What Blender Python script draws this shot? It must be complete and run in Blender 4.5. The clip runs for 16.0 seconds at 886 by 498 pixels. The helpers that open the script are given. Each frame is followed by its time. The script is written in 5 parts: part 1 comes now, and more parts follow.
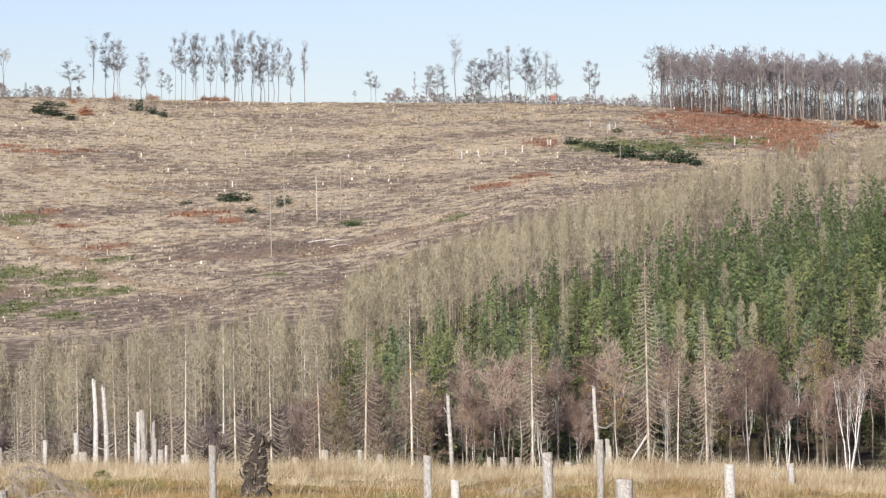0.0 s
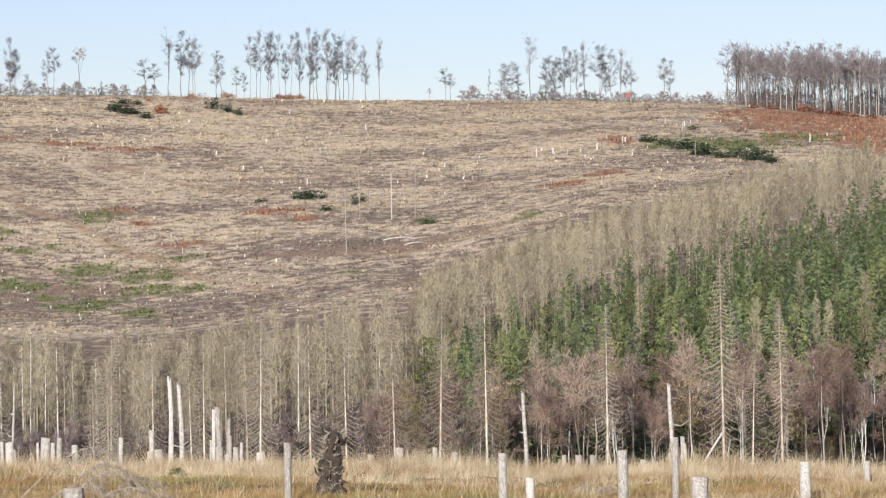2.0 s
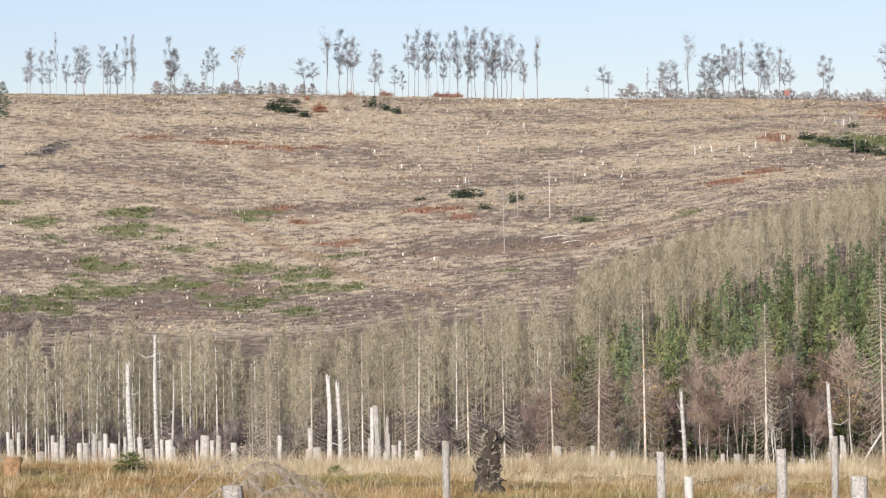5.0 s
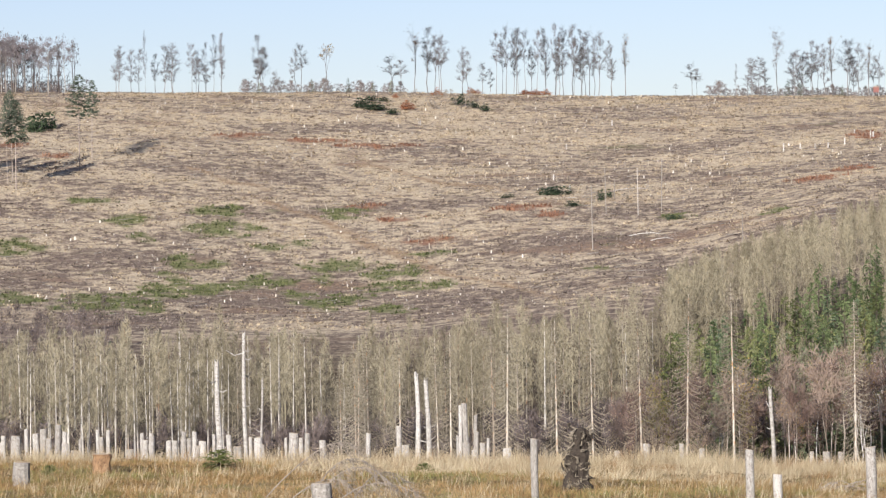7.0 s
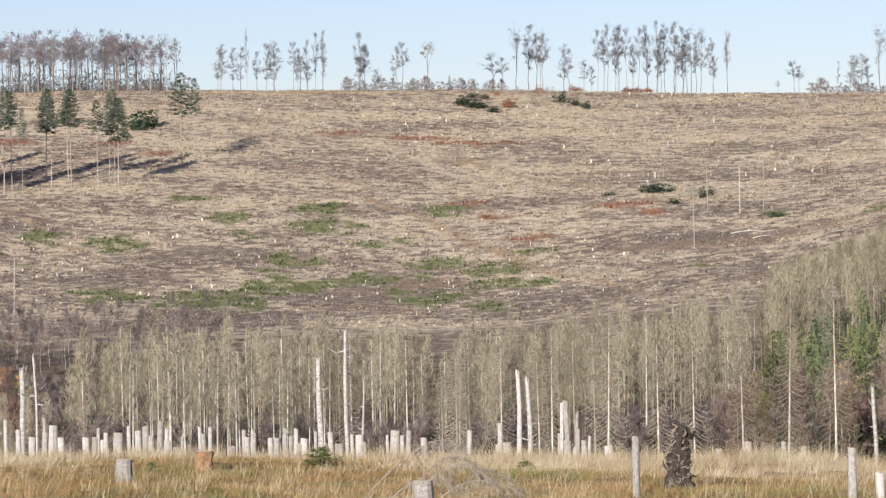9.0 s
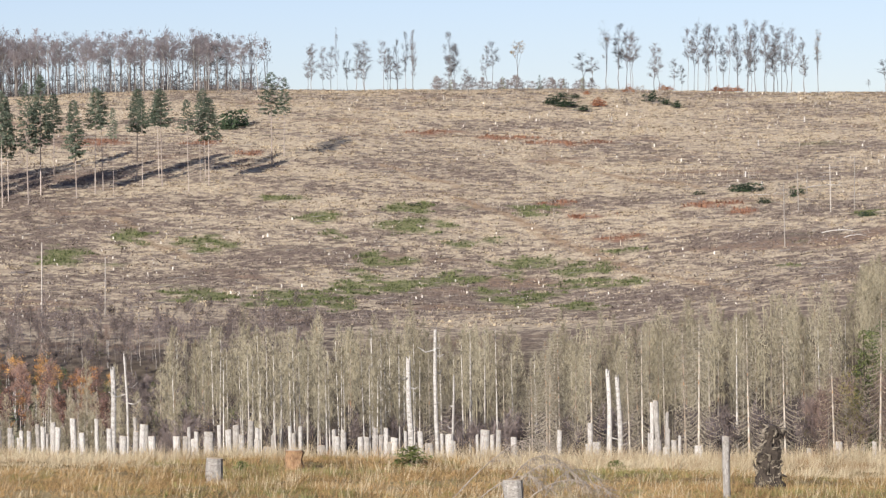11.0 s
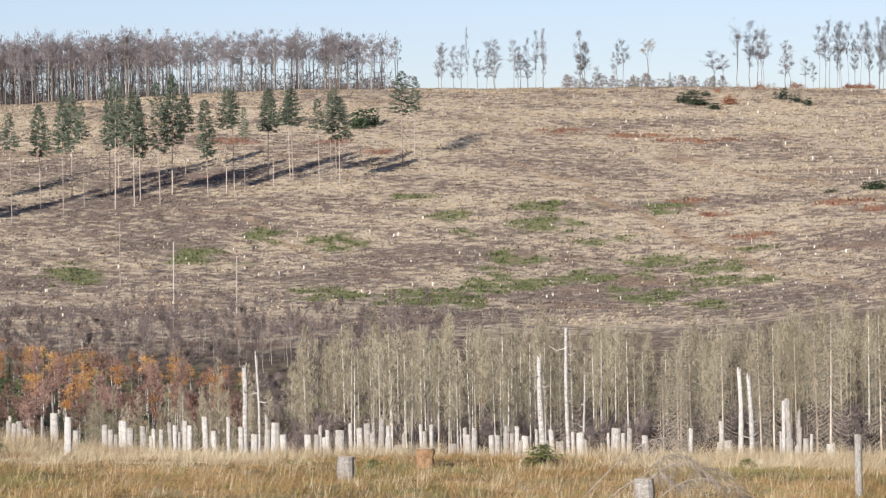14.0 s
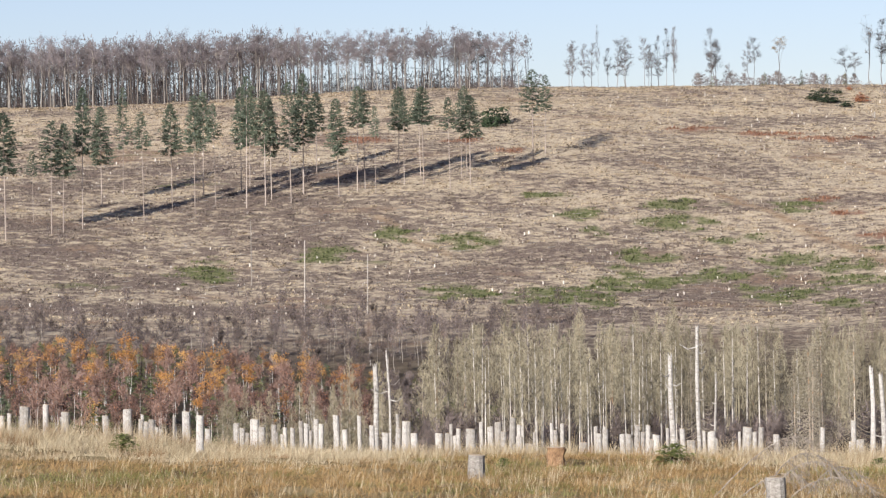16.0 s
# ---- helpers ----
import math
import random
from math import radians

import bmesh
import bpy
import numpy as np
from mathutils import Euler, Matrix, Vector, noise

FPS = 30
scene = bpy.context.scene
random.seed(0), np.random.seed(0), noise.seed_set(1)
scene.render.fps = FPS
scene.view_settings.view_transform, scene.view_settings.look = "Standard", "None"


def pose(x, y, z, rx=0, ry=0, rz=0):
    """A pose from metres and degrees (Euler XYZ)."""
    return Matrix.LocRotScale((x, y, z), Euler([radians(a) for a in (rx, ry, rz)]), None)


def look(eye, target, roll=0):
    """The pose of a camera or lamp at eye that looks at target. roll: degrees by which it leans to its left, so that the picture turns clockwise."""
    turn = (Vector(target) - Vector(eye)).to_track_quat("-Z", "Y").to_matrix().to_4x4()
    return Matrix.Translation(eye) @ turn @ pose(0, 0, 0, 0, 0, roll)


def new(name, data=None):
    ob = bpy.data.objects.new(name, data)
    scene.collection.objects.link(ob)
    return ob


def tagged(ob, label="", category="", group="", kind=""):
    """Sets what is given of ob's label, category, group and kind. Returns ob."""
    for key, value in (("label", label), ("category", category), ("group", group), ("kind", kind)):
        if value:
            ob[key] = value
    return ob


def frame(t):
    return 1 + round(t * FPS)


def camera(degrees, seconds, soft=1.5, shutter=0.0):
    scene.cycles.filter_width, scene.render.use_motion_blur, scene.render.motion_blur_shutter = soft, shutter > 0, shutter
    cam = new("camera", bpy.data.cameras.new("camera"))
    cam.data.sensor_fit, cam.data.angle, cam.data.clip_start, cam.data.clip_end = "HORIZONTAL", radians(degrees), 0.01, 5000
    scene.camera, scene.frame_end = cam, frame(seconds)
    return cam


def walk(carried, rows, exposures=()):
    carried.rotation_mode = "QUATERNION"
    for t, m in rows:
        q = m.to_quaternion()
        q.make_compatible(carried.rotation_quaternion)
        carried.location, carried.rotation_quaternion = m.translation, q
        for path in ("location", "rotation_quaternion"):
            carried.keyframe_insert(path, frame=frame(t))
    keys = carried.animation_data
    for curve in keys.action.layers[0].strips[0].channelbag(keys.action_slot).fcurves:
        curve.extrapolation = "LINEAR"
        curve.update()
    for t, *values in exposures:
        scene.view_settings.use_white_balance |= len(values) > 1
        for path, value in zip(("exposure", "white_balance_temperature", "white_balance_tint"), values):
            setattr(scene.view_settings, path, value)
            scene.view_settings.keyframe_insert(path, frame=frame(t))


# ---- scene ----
EXPO, KELVIN, TINT = 0.77, 6230, 11
cam = camera(14.4, 16.0, soft=1.3)
EYE = 1.7
# seconds, bearing, pitch, roll: a tripod pan to the left on one spot
ROWS = [
    (0.0, 0.000, 0.518, -0.860),
    (0.5, -0.479, 0.512, -0.860),
    (1.0, -0.762, 0.497, -0.867),
    (1.5, -0.956, 0.499, -0.862),
    (2.0, -1.222, 0.497, -0.887),
    (2.5, -1.685, 0.494, -0.916),
    (3.0, -2.180, 0.505, -0.908),
    (3.5, -2.676, 0.510, -0.915),
    (4.0, -3.078, 0.514, -0.895),
    (6.5, -4.860, 0.493, -0.920),
    (7.0, -5.245, 0.492, -0.931),
    (7.5, -5.731, 0.488, -0.926),
    (8.0, -6.165, 0.486, -0.917),
    (8.5, -6.574, 0.488, -0.936),
    (9.0, -6.901, 0.479, -0.915),
    (11.5, -8.719, 0.497, -0.915),
    (12.0, -9.028, 0.497, -0.928),
    (12.5, -9.331, 0.493, -0.931),
    (13.0, -9.700, 0.499, -0.930),
    (13.5, -10.002, 0.496, -0.961),
    (14.0, -10.504, 0.501, -0.987),
    (14.5, -11.019, 0.501, -0.976),
    (15.0, -11.482, 0.509, -0.957),
    (15.5, -11.985, 0.519, -0.967),
    (16.0, -12.638, 0.515, -1.009),
]
walk(cam, [(t, pose(0, 0, EYE, 0, 0, -bearing) @ pose(0, 0, 0, 90 + pitch) @ pose(0, 0, 0, 0, 0, roll)) for t, bearing, pitch, roll in ROWS], [(0.0, EXPO, KELVIN, TINT), (16.0, EXPO, KELVIN, TINT)])

# ---- world and sun ----
SUN_EL, SUN_TO = 17.0, 13.0  # height of the sun; bearing towards which its light travels
world = bpy.data.worlds.new("sky")
scene.world = world
world.use_nodes = True
wn = world.node_tree
wn.nodes.clear()
sky = wn.nodes.new("ShaderNodeTexSky")
sky.sky_type = 'NISHITA'
sky.sun_disc = False
sky.sun_elevation = radians(SUN_EL)
sky.sun_rotation = radians(SUN_TO + 180)
sky.altitude, sky.air_density, sky.dust_density, sky.ozone_density = 300, 1.0, 0.5, 1.0
bg = wn.nodes.new("ShaderNodeBackground")
bg.inputs[1].default_value = 0.057
wo = wn.nodes.new("ShaderNodeOutputWorld")
haze = wn.nodes.new("ShaderNodeMix")  # even blue tint in place of haze, to offset the sky's green cast
haze.data_type, haze.blend_type = 'RGBA', 'MULTIPLY'
haze.inputs[0].default_value = 1.0
haze.inputs[7].default_value = (1.05, 1.02, 1.30, 1)
wn.links.new(sky.outputs[0], haze.inputs[6])
wn.links.new(haze.outputs[2], bg.inputs[0])
wn.links.new(bg.outputs[0], wo.inputs[0])

sun = new("sun", bpy.data.lights.new("sun", 'SUN'))
sun.data.energy, sun.data.angle, sun.data.color = 5.0, radians(0.55), (1.0, 0.95, 0.88)
_b, _e = radians(SUN_TO), radians(SUN_EL)
sun.matrix_world = look((0, 0, 300), (math.sin(_b) * math.cos(_e), math.cos(_b) * math.cos(_e), 300 - math.sin(_e)))


# ---- materials ----
def mat(name, dark, light, scale=1.0, rough=0.9, fine=8.0, third=None, per_object=0.0, per_island=0.0, bump=0.0, stretch=(1, 1, 1), metal=0.0, transl=0.0, gaps=0.0):
    """A rough natural surface: two colours mixed by noise at two scales, with a third in spots, varied from thing to thing. gaps: share of air between twigs too fine to build."""
    m = bpy.data.materials.new(name)
    m.use_nodes = True
    nt = m.node_tree
    nt.nodes.clear()
    N, L = nt.nodes.new, nt.links.new
    out, bs = N("ShaderNodeOutputMaterial"), N("ShaderNodeBsdfPrincipled")
    L(bs.outputs[0], out.inputs[0])
    bs.inputs["Roughness"].default_value = rough
    bs.inputs["Metallic"].default_value = metal
    bs.inputs["Specular IOR Level"].default_value = 0.15
    tc, mp = N("ShaderNodeTexCoord"), N("ShaderNodeMapping")
    L(tc.outputs["Object"], mp.inputs[0])
    mp.inputs["Scale"].default_value = stretch
    n1, n2 = N("ShaderNodeTexNoise"), N("ShaderNodeTexNoise")
    for n, s in ((n1, scale), (n2, scale * fine)):
        n.inputs["Scale"].default_value = s
        n.inputs["Detail"].default_value = 3
        L(mp.outputs[0], n.inputs["Vector"])
    add = N("ShaderNodeMath")
    add.operation = 'ADD'
    L(n1.outputs[0], add.inputs[0])
    L(n2.outputs[0], add.inputs[1])
    last = add
    oi, geo = N("ShaderNodeObjectInfo"), N("ShaderNodeNewGeometry")
    for amount, socket in ((per_object, oi.outputs["Random"]), (per_island, geo.outputs["Random Per Island"])):
        if amount:
            k = N("ShaderNodeMath")
            k.operation = 'MULTIPLY_ADD'
            L(socket, k.inputs[0])
            k.inputs[1].default_value = amount
            k2 = N("ShaderNodeMath")
            k2.operation = 'ADD'
            L(last.outputs[0], k.inputs[2])
            L(k.outputs[0], k2.inputs[0])
            k2.inputs[1].default_value = -amount / 2
            last = k2
    rr = N("ShaderNodeMapRange")
    rr.inputs["From Min"].default_value, rr.inputs["From Max"].default_value = 0.7, 1.3
    L(last.outputs[0], rr.inputs[0])
    mx = N("ShaderNodeMix")
    mx.data_type = 'RGBA'
    L(rr.outputs[0], mx.inputs[0])
    mx.inputs[6].default_value, mx.inputs[7].default_value = (*dark, 1), (*light, 1)
    col = mx.outputs[2]
    if third:
        n3, r3, m3 = N("ShaderNodeTexNoise"), N("ShaderNodeMapRange"), N("ShaderNodeMix")
        m3.data_type = 'RGBA'
        n3.inputs["Scale"].default_value = scale * 2.7
        L(mp.outputs[0], n3.inputs["Vector"])
        r3.inputs["From Min"].default_value, r3.inputs["From Max"].default_value = 0.56, 0.66
        L(n3.outputs[0], r3.inputs[0])
        L(r3.outputs[0], m3.inputs[0])
        L(col, m3.inputs[6])
        m3.inputs[7].default_value = (*third, 1)
        col = m3.outputs[2]
    L(col, bs.inputs["Base Color"])
    if bump:
        bp = N("ShaderNodeBump")
        bp.inputs["Strength"].default_value, bp.inputs["Distance"].default_value = bump, 0.05
        L(n2.outputs[0], bp.inputs["Height"])
        L(bp.outputs[0], bs.inputs["Normal"])
    if transl:
        tr, ms = N("ShaderNodeBsdfTranslucent"), N("ShaderNodeMixShader")
        L(col, tr.inputs[0])
        ms.inputs[0].default_value = transl
        L(bs.outputs[0], ms.inputs[1])
        L(tr.outputs[0], ms.inputs[2])
        L(ms.outputs[0], out.inputs[0])
    if gaps:
        air, cover = N("ShaderNodeBsdfTransparent"), N("ShaderNodeMixShader")
        cover.inputs[0].default_value = gaps
        L(out.inputs[0].links[0].from_socket, cover.inputs[1])
        L(air.outputs[0], cover.inputs[2])
        L(cover.outputs[0], out.inputs[0])
    return m


M_DEADBARK = mat("dead_spruce_bark", (0.11, 0.085, 0.068), (0.34, 0.295, 0.235), 1.2, third=(0.24, 0.145, 0.085), per_object=0.8, bump=0.3, stretch=(1, 1, 0.25))
M_DEADTWIG = mat("dead_spruce_twigs", (0.235, 0.200, 0.132), (0.435, 0.377, 0.257), 0.2, per_object=1.0, per_island=0.12, transl=0.35, gaps=0.2)
M_GREYWOOD = mat("weathered_grey_wood", (0.235, 0.21, 0.18), (0.51, 0.475, 0.43), 4.0, third=(0.13, 0.105, 0.085), per_object=0.5, bump=0.5, stretch=(1, 1, 3))
M_GREENBARK = mat("spruce_bark", (0.045, 0.035, 0.028), (0.10, 0.08, 0.06), 2.0, per_object=0.3, stretch=(1, 1, 0.3))
M_GREEN = mat("spruce_needles", (0.066, 0.090, 0.036), (0.218, 0.260, 0.116), 0.35, fine=5, per_object=1.0, per_island=0.6, transl=0.3, gaps=0.1)
M_OLIVEGREEN = mat("olive_needles", (0.082, 0.093, 0.034), (0.252, 0.263, 0.110), 0.35, fine=5, per_object=1.0, per_island=0.6, transl=0.3, gaps=0.1)
M_BLUEGREEN = mat("bluish_needles", (0.060, 0.086, 0.050), (0.213, 0.255, 0.143), 0.35, fine=5, per_object=1.0, per_island=0.6, transl=0.3, gaps=0.1)
M_OCHRE = mat("ochre_leaves", (0.26, 0.16, 0.05), (0.46, 0.31, 0.10), 0.4, per_object=0.6, per_island=0.4, transl=0.25)
M_STUMPDOT = mat("bleached_stump", (0.26, 0.225, 0.185), (0.60, 0.54, 0.46), 0.5, per_island=1.0)
M_BEECHBARK = mat("beech_bark", (0.13, 0.11, 0.092), (0.31, 0.275, 0.235), 0.6, per_object=0.8, stretch=(1, 1, 0.3))
M_TWIG = mat("beech_twigs", (0.125, 0.106, 0.108), (0.25, 0.214, 0.214), 0.4, per_object=0.5, per_island=0.4, transl=0.15, gaps=0.25)
M_PURPLE = mat("birch_twigs", (0.21, 0.152, 0.122), (0.385, 0.29, 0.225), 0.3, per_object=1.0, per_island=0.3, transl=0.3, gaps=0.4)
M_BIRCHBARK = mat("birch_bark", (0.36, 0.33, 0.295), (0.66, 0.63, 0.58), 1.0, third=(0.17, 0.14, 0.12), per_object=0.5, stretch=(1, 1, 2.0))
M_ORANGE = mat("autumn_leaves", (0.40, 0.19, 0.055), (0.64, 0.37, 0.125), 0.4, per_object=0.9, per_island=0.3, transl=0.3)
M_RUST = mat("rust_leaves", (0.20, 0.082, 0.046), (0.37, 0.175, 0.095), 0.4, per_object=0.8, per_island=0.5, transl=0.2)
M_BRONZE = mat("bronze_leaves", (0.16, 0.095, 0.05), (0.32, 0.20, 0.095), 0.4, per_object=0.6, per_island=0.4, transl=0.2)
M_STRAW = mat("dry_grass", (0.29, 0.215, 0.12), (0.60, 0.50, 0.335), 0.22, fine=7, third=(0.26, 0.155, 0.075), per_island=0.6, transl=0.25)
M_SLOPEGRASS = mat("slope_grass", (0.15, 0.112, 0.072), (0.50, 0.405, 0.275), 0.05, fine=6, per_island=0.8, transl=0.2)
M_SLASH = mat("grey_brush", (0.075, 0.058, 0.048), (0.22, 0.178, 0.15), 0.05, per_island=1.0)
M_BRACKEN = mat("red_bracken", (0.115, 0.056, 0.036), (0.225, 0.122, 0.076), 0.1, per_island=0.6)
M_HEATH = mat("green_undergrowth", (0.045, 0.055, 0.02), (0.11, 0.115, 0.05), 0.1, per_island=0.8)
M_JUNIPER = mat("dark_green_needles", (0.018, 0.030, 0.017), (0.055, 0.074, 0.040), 0.6, per_object=0.4, per_island=0.5)
M_MEADOWGREEN = mat("green_grass", (0.14, 0.14, 0.045), (0.29, 0.265, 0.10), 0.3, per_island=0.5, transl=0.25)
M_TALLBARK = mat("tall_spruce_bark", (0.22, 0.178, 0.148), (0.40, 0.335, 0.285), 0.6, per_object=0.5, stretch=(1, 1, 0.3))
M_RUSTTWIG = mat("rust_twigs", (0.18, 0.108, 0.086), (0.335, 0.218, 0.170), 0.3, per_object=1.0, per_island=0.3, transl=0.25, gaps=0.35)
M_TALLGREEN = mat("blue_green_needles", (0.075, 0.098, 0.068), (0.215, 0.245, 0.172), 0.35, fine=5, per_object=0.5, per_island=0.5, transl=0.4, gaps=0.1)
M_OLIVE = mat("olive_leaves", (0.12, 0.10, 0.03), (0.26, 0.22, 0.07), 0.4, per_object=0.6, per_island=0.5, transl=0.25)
M_GREYBARK = mat("grey_bark", (0.14, 0.115, 0.09), (0.32, 0.28, 0.23), 0.8, per_object=0.8, stretch=(1, 1, 0.4))
M_MAUVE = mat("mauve_twigs", (0.115, 0.090, 0.080), (0.225, 0.178, 0.158), 0.3, per_object=0.8, per_island=0.3, transl=0.2, gaps=0.4)
M_FRONTBARK = mat("peeling_bark", (0.24, 0.19, 0.145), (0.60, 0.54, 0.45), 1.6, third=(0.36, 0.21, 0.11), per_object=0.5, bump=0.3, stretch=(1, 1, 0.6))
M_FRONTTWIG = mat("bleached_boughs", (0.20, 0.168, 0.12), (0.37, 0.32, 0.235), 0.5, per_object=0.5, per_island=0.3, transl=0.2, gaps=0.1)
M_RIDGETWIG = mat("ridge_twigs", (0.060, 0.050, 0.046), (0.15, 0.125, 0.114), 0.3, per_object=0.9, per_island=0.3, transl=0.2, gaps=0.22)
M_RIDGEBARK = mat("ridge_bark", (0.08, 0.070, 0.064), (0.22, 0.195, 0.175), 0.5, per_object=0.8, stretch=(1, 1, 0.3))
M_WHITEBARK = mat("bleached_stem", (0.33, 0.295, 0.25), (0.58, 0.535, 0.475), 2.0, third=(0.20, 0.16, 0.13), per_object=0.5, stretch=(1, 1, 0.5))
M_STAKE = mat("stake_wood", (0.20, 0.165, 0.125), (0.40, 0.345, 0.27), 4.0, per_object=0.7, stretch=(1, 1, 4))
M_POLE = mat("grey_pole_bark", (0.17, 0.147, 0.122), (0.38, 0.34, 0.295), 1.0, per_object=0.6, stretch=(1, 1, 0.4))
M_REDDISH = mat("reddish_twigs", (0.17, 0.112, 0.090), (0.30, 0.208, 0.164), 0.3, per_object=0.9, per_island=0.2, transl=0.25, gaps=0.5)
M_ROOTDARK = mat("dark_roots", (0.07, 0.058, 0.044), (0.24, 0.20, 0.15), 5.0, per_island=0.6)
M_ROOT = mat("root_stock", (0.022, 0.018, 0.014), (0.075, 0.058, 0.045), 5.0, bump=0.8)
M_SLASH2 = mat("grey_dead_wood", (0.17, 0.14, 0.11), (0.34, 0.29, 0.24), 3.0)
M_SAPLING = mat("fresh_needles", (0.11, 0.13, 0.042), (0.22, 0.235, 0.085), 3.0, per_island=0.4, transl=0.3)
M_ORANGEWOOD = mat("orange_wood", (0.16, 0.085, 0.045), (0.36, 0.23, 0.125), 5.0, third=(0.10, 0.06, 0.04), bump=0.5)
M_REDWOOD = mat("red_boards", (0.17, 0.075, 0.065), (0.25, 0.115, 0.095), 2.0)
M_RUSTGRASS = mat("brown_grass", (0.165, 0.098, 0.042), (0.46, 0.30, 0.135), 0.25, fine=7, third=(0.19, 0.175, 0.06), per_island=0.6, transl=0.25)
M_CUT = mat("cut_wood", (0.50, 0.36, 0.22), (0.70, 0.56, 0.40), 4.0)


# ---- the lie of the land: heights below the eye along bearings from the viewpoint ----
R_AT = [0, 60, 100, 140, 200, 300, 420, 550, 700, 850, 1300, 1450, 2200, 4900]
LAND = {
    -70: [-1.7, -1, 0, 2, 6, 14, 24, 34, 44, 54, 78, 80, 60, 0],
    -26: [-1.7, -4.6, -5.6, -5.6, -11, -19, -24, -23, -14, 0, 68.0, 62.0, 40, 0],
    -20: [-1.7, -4.8, -6.0, -6.0, -12, -20, -25, -25, -17, -4, 70.0, 64.0, 40, 0],
    -13: [-1.7, -5.0, -6.4, -6.9, -13, -22, -27, -28, -19, -5, 75.0, 69.0, 45, 0],
    -7: [-1.7, -5.1, -6.5, -7.3, -14, -23, -28, -30, -20, -6, 74.0, 68.0, 45, 0],
    -2: [-1.7, -5.2, -6.6, -7.6, -14, -23, -27, -26, -14, 0, 71.0, 65.0, 45, 0],
    2: [-1.7, -5.2, -6.7, -7.8, -14, -23, -25, -16, -5, 11, 67.0, 63.0, 45, 0],
    7: [-1.7, -5.2, -6.8, -8.2, -14, -23, -24, -10, 4, 17, 58.0, 58.0, 45, 0],
    16: [-1.7, -5.0, -6.6, -8.0, -13, -20, -20, -4, 12, 26, 62.0, 62.0, 45, 0],
    60: [-1.7, -1, 0, 2, 6, 14, 24, 34, 44, 54, 78, 80, 60, 0],
}
LAND_AZ = np.array(sorted(LAND), float)
LAND_Z = np.array([LAND[k] for k in sorted(LAND)], float)


def _land(az, r):
    az = np.clip(az, -70, 60)
    i = np.clip(np.searchsorted(LAND_AZ, az) - 1, 0, len(LAND_AZ) - 2)
    u = (az - LAND_AZ[i]) / (LAND_AZ[i + 1] - LAND_AZ[i])
    u = u * u * (3 - 2 * u) * 0.5 + u * 0.5
    RA = np.array(R_AT, float)
    j = np.clip(np.searchsorted(RA, r) - 1, 0, len(RA) - 2)
    v = np.clip((r - RA[j]) / (RA[j + 1] - RA[j]), 0, 1)
    a = LAND_Z[i, j] * (1 - v) + LAND_Z[i, j + 1] * v
    b = LAND_Z[i + 1, j] * (1 - v) + LAND_Z[i + 1, j + 1] * v
    return a * (1 - u) + b * u


def ground(az, r):
    """Height of the ground (world z) at a bearing in degrees and a distance."""
    az, r = np.asarray(az, float), np.asarray(r, float)
    z = 0
    for k, w in ((-0.06, 1), (-0.03, 2), (0, 2), (0.03, 2), (0.06, 1)):
        z = z + w * _land(az, r * (1 + k))
    return z / 8 + EYE + 0.0


def spot(az, r, dz=0.0):
    a = radians(az)
    return Vector((r * math.sin(a), r * math.cos(a), float(ground(az, r)) + dz))


def wave(x, y, s, seed):
    """Cheap smooth noise between -1 and 1."""
    rs = np.random.RandomState(seed)
    z = 0
    for k in range(7):
        th, ph, f = rs.rand() * 6.283, rs.rand() * 6.283, s * (0.6 + 1.1 * rs.rand())
        z = z + np.sin((x * np.cos(th) + y * np.sin(th)) * f + ph + 1.3 * np.sin((x * np.sin(th) - y * np.cos(th)) * f * 0.7 + ph * 2))
    return z / 4.0


# ---- mesh tools ----
class Buf:
    """Collects points and faces of one mesh."""

    def __init__(self):
        self.v, self.f = [], []

    def tube(self, pts, radii, sides=5, cap=True):
        base = len(self.v)
        pts = [Vector(p) for p in pts]
        for i, (p, r) in enumerate(zip(pts, radii)):
            d = (pts[min(i + 1, len(pts) - 1)] - pts[max(i - 1, 0)]).normalized()
            a = d.orthogonal().normalized()
            b = d.cross(a)
            for k in range(sides):
                w = 6.2832 * k / sides
                self.v.append(p + (a * math.cos(w) + b * math.sin(w)) * r)
        for i in range(len(pts) - 1):
            for k in range(sides):
                k2 = (k + 1) % sides
                self.f.append((base + i * sides + k, base + i * sides + k2, base + (i + 1) * sides + k2, base + (i + 1) * sides + k))
        if cap:
            self.f.append(tuple(base + (len(pts) - 1) * sides + k for k in range(sides)))
        return self

    def tri(self, a, b, c):
        n = len(self.v)
        self.v += [a, b, c]
        self.f.append((n, n + 1, n + 2))

    def quad(self, a, b, c, d):
        n = len(self.v)
        self.v += [a, b, c, d]
        self.f.append((n, n + 1, n + 2, n + 3))

    def blade(self, a, b, width, side):
        """A thin pointed strip from a to b."""
        s = side * (width / 2)
        self.tri(a - s, a + s, b)

    def mesh(self, name, material, smooth=False):
        me = bpy.data.meshes.new(name)
        me.from_pydata([tuple(p) for p in self.v], [], self.f)
        if smooth:
            me.polygons.foreach_set("use_smooth", [True] * len(me.polygons))
        me.materials.append(material)
        return me


def part(name, buf, material, parent, label="", smooth=False):
    """One mesh object under a thing or a part."""
    ob = new(name, buf.mesh(name, material, smooth) if isinstance(buf, Buf) else buf)
    ob.parent = parent
    if label:
        tagged(ob, label)
    return ob


def rvec(R):
    return Vector((R.gauss(0, 1), R.gauss(0, 1), R.gauss(0, 1))).normalized()


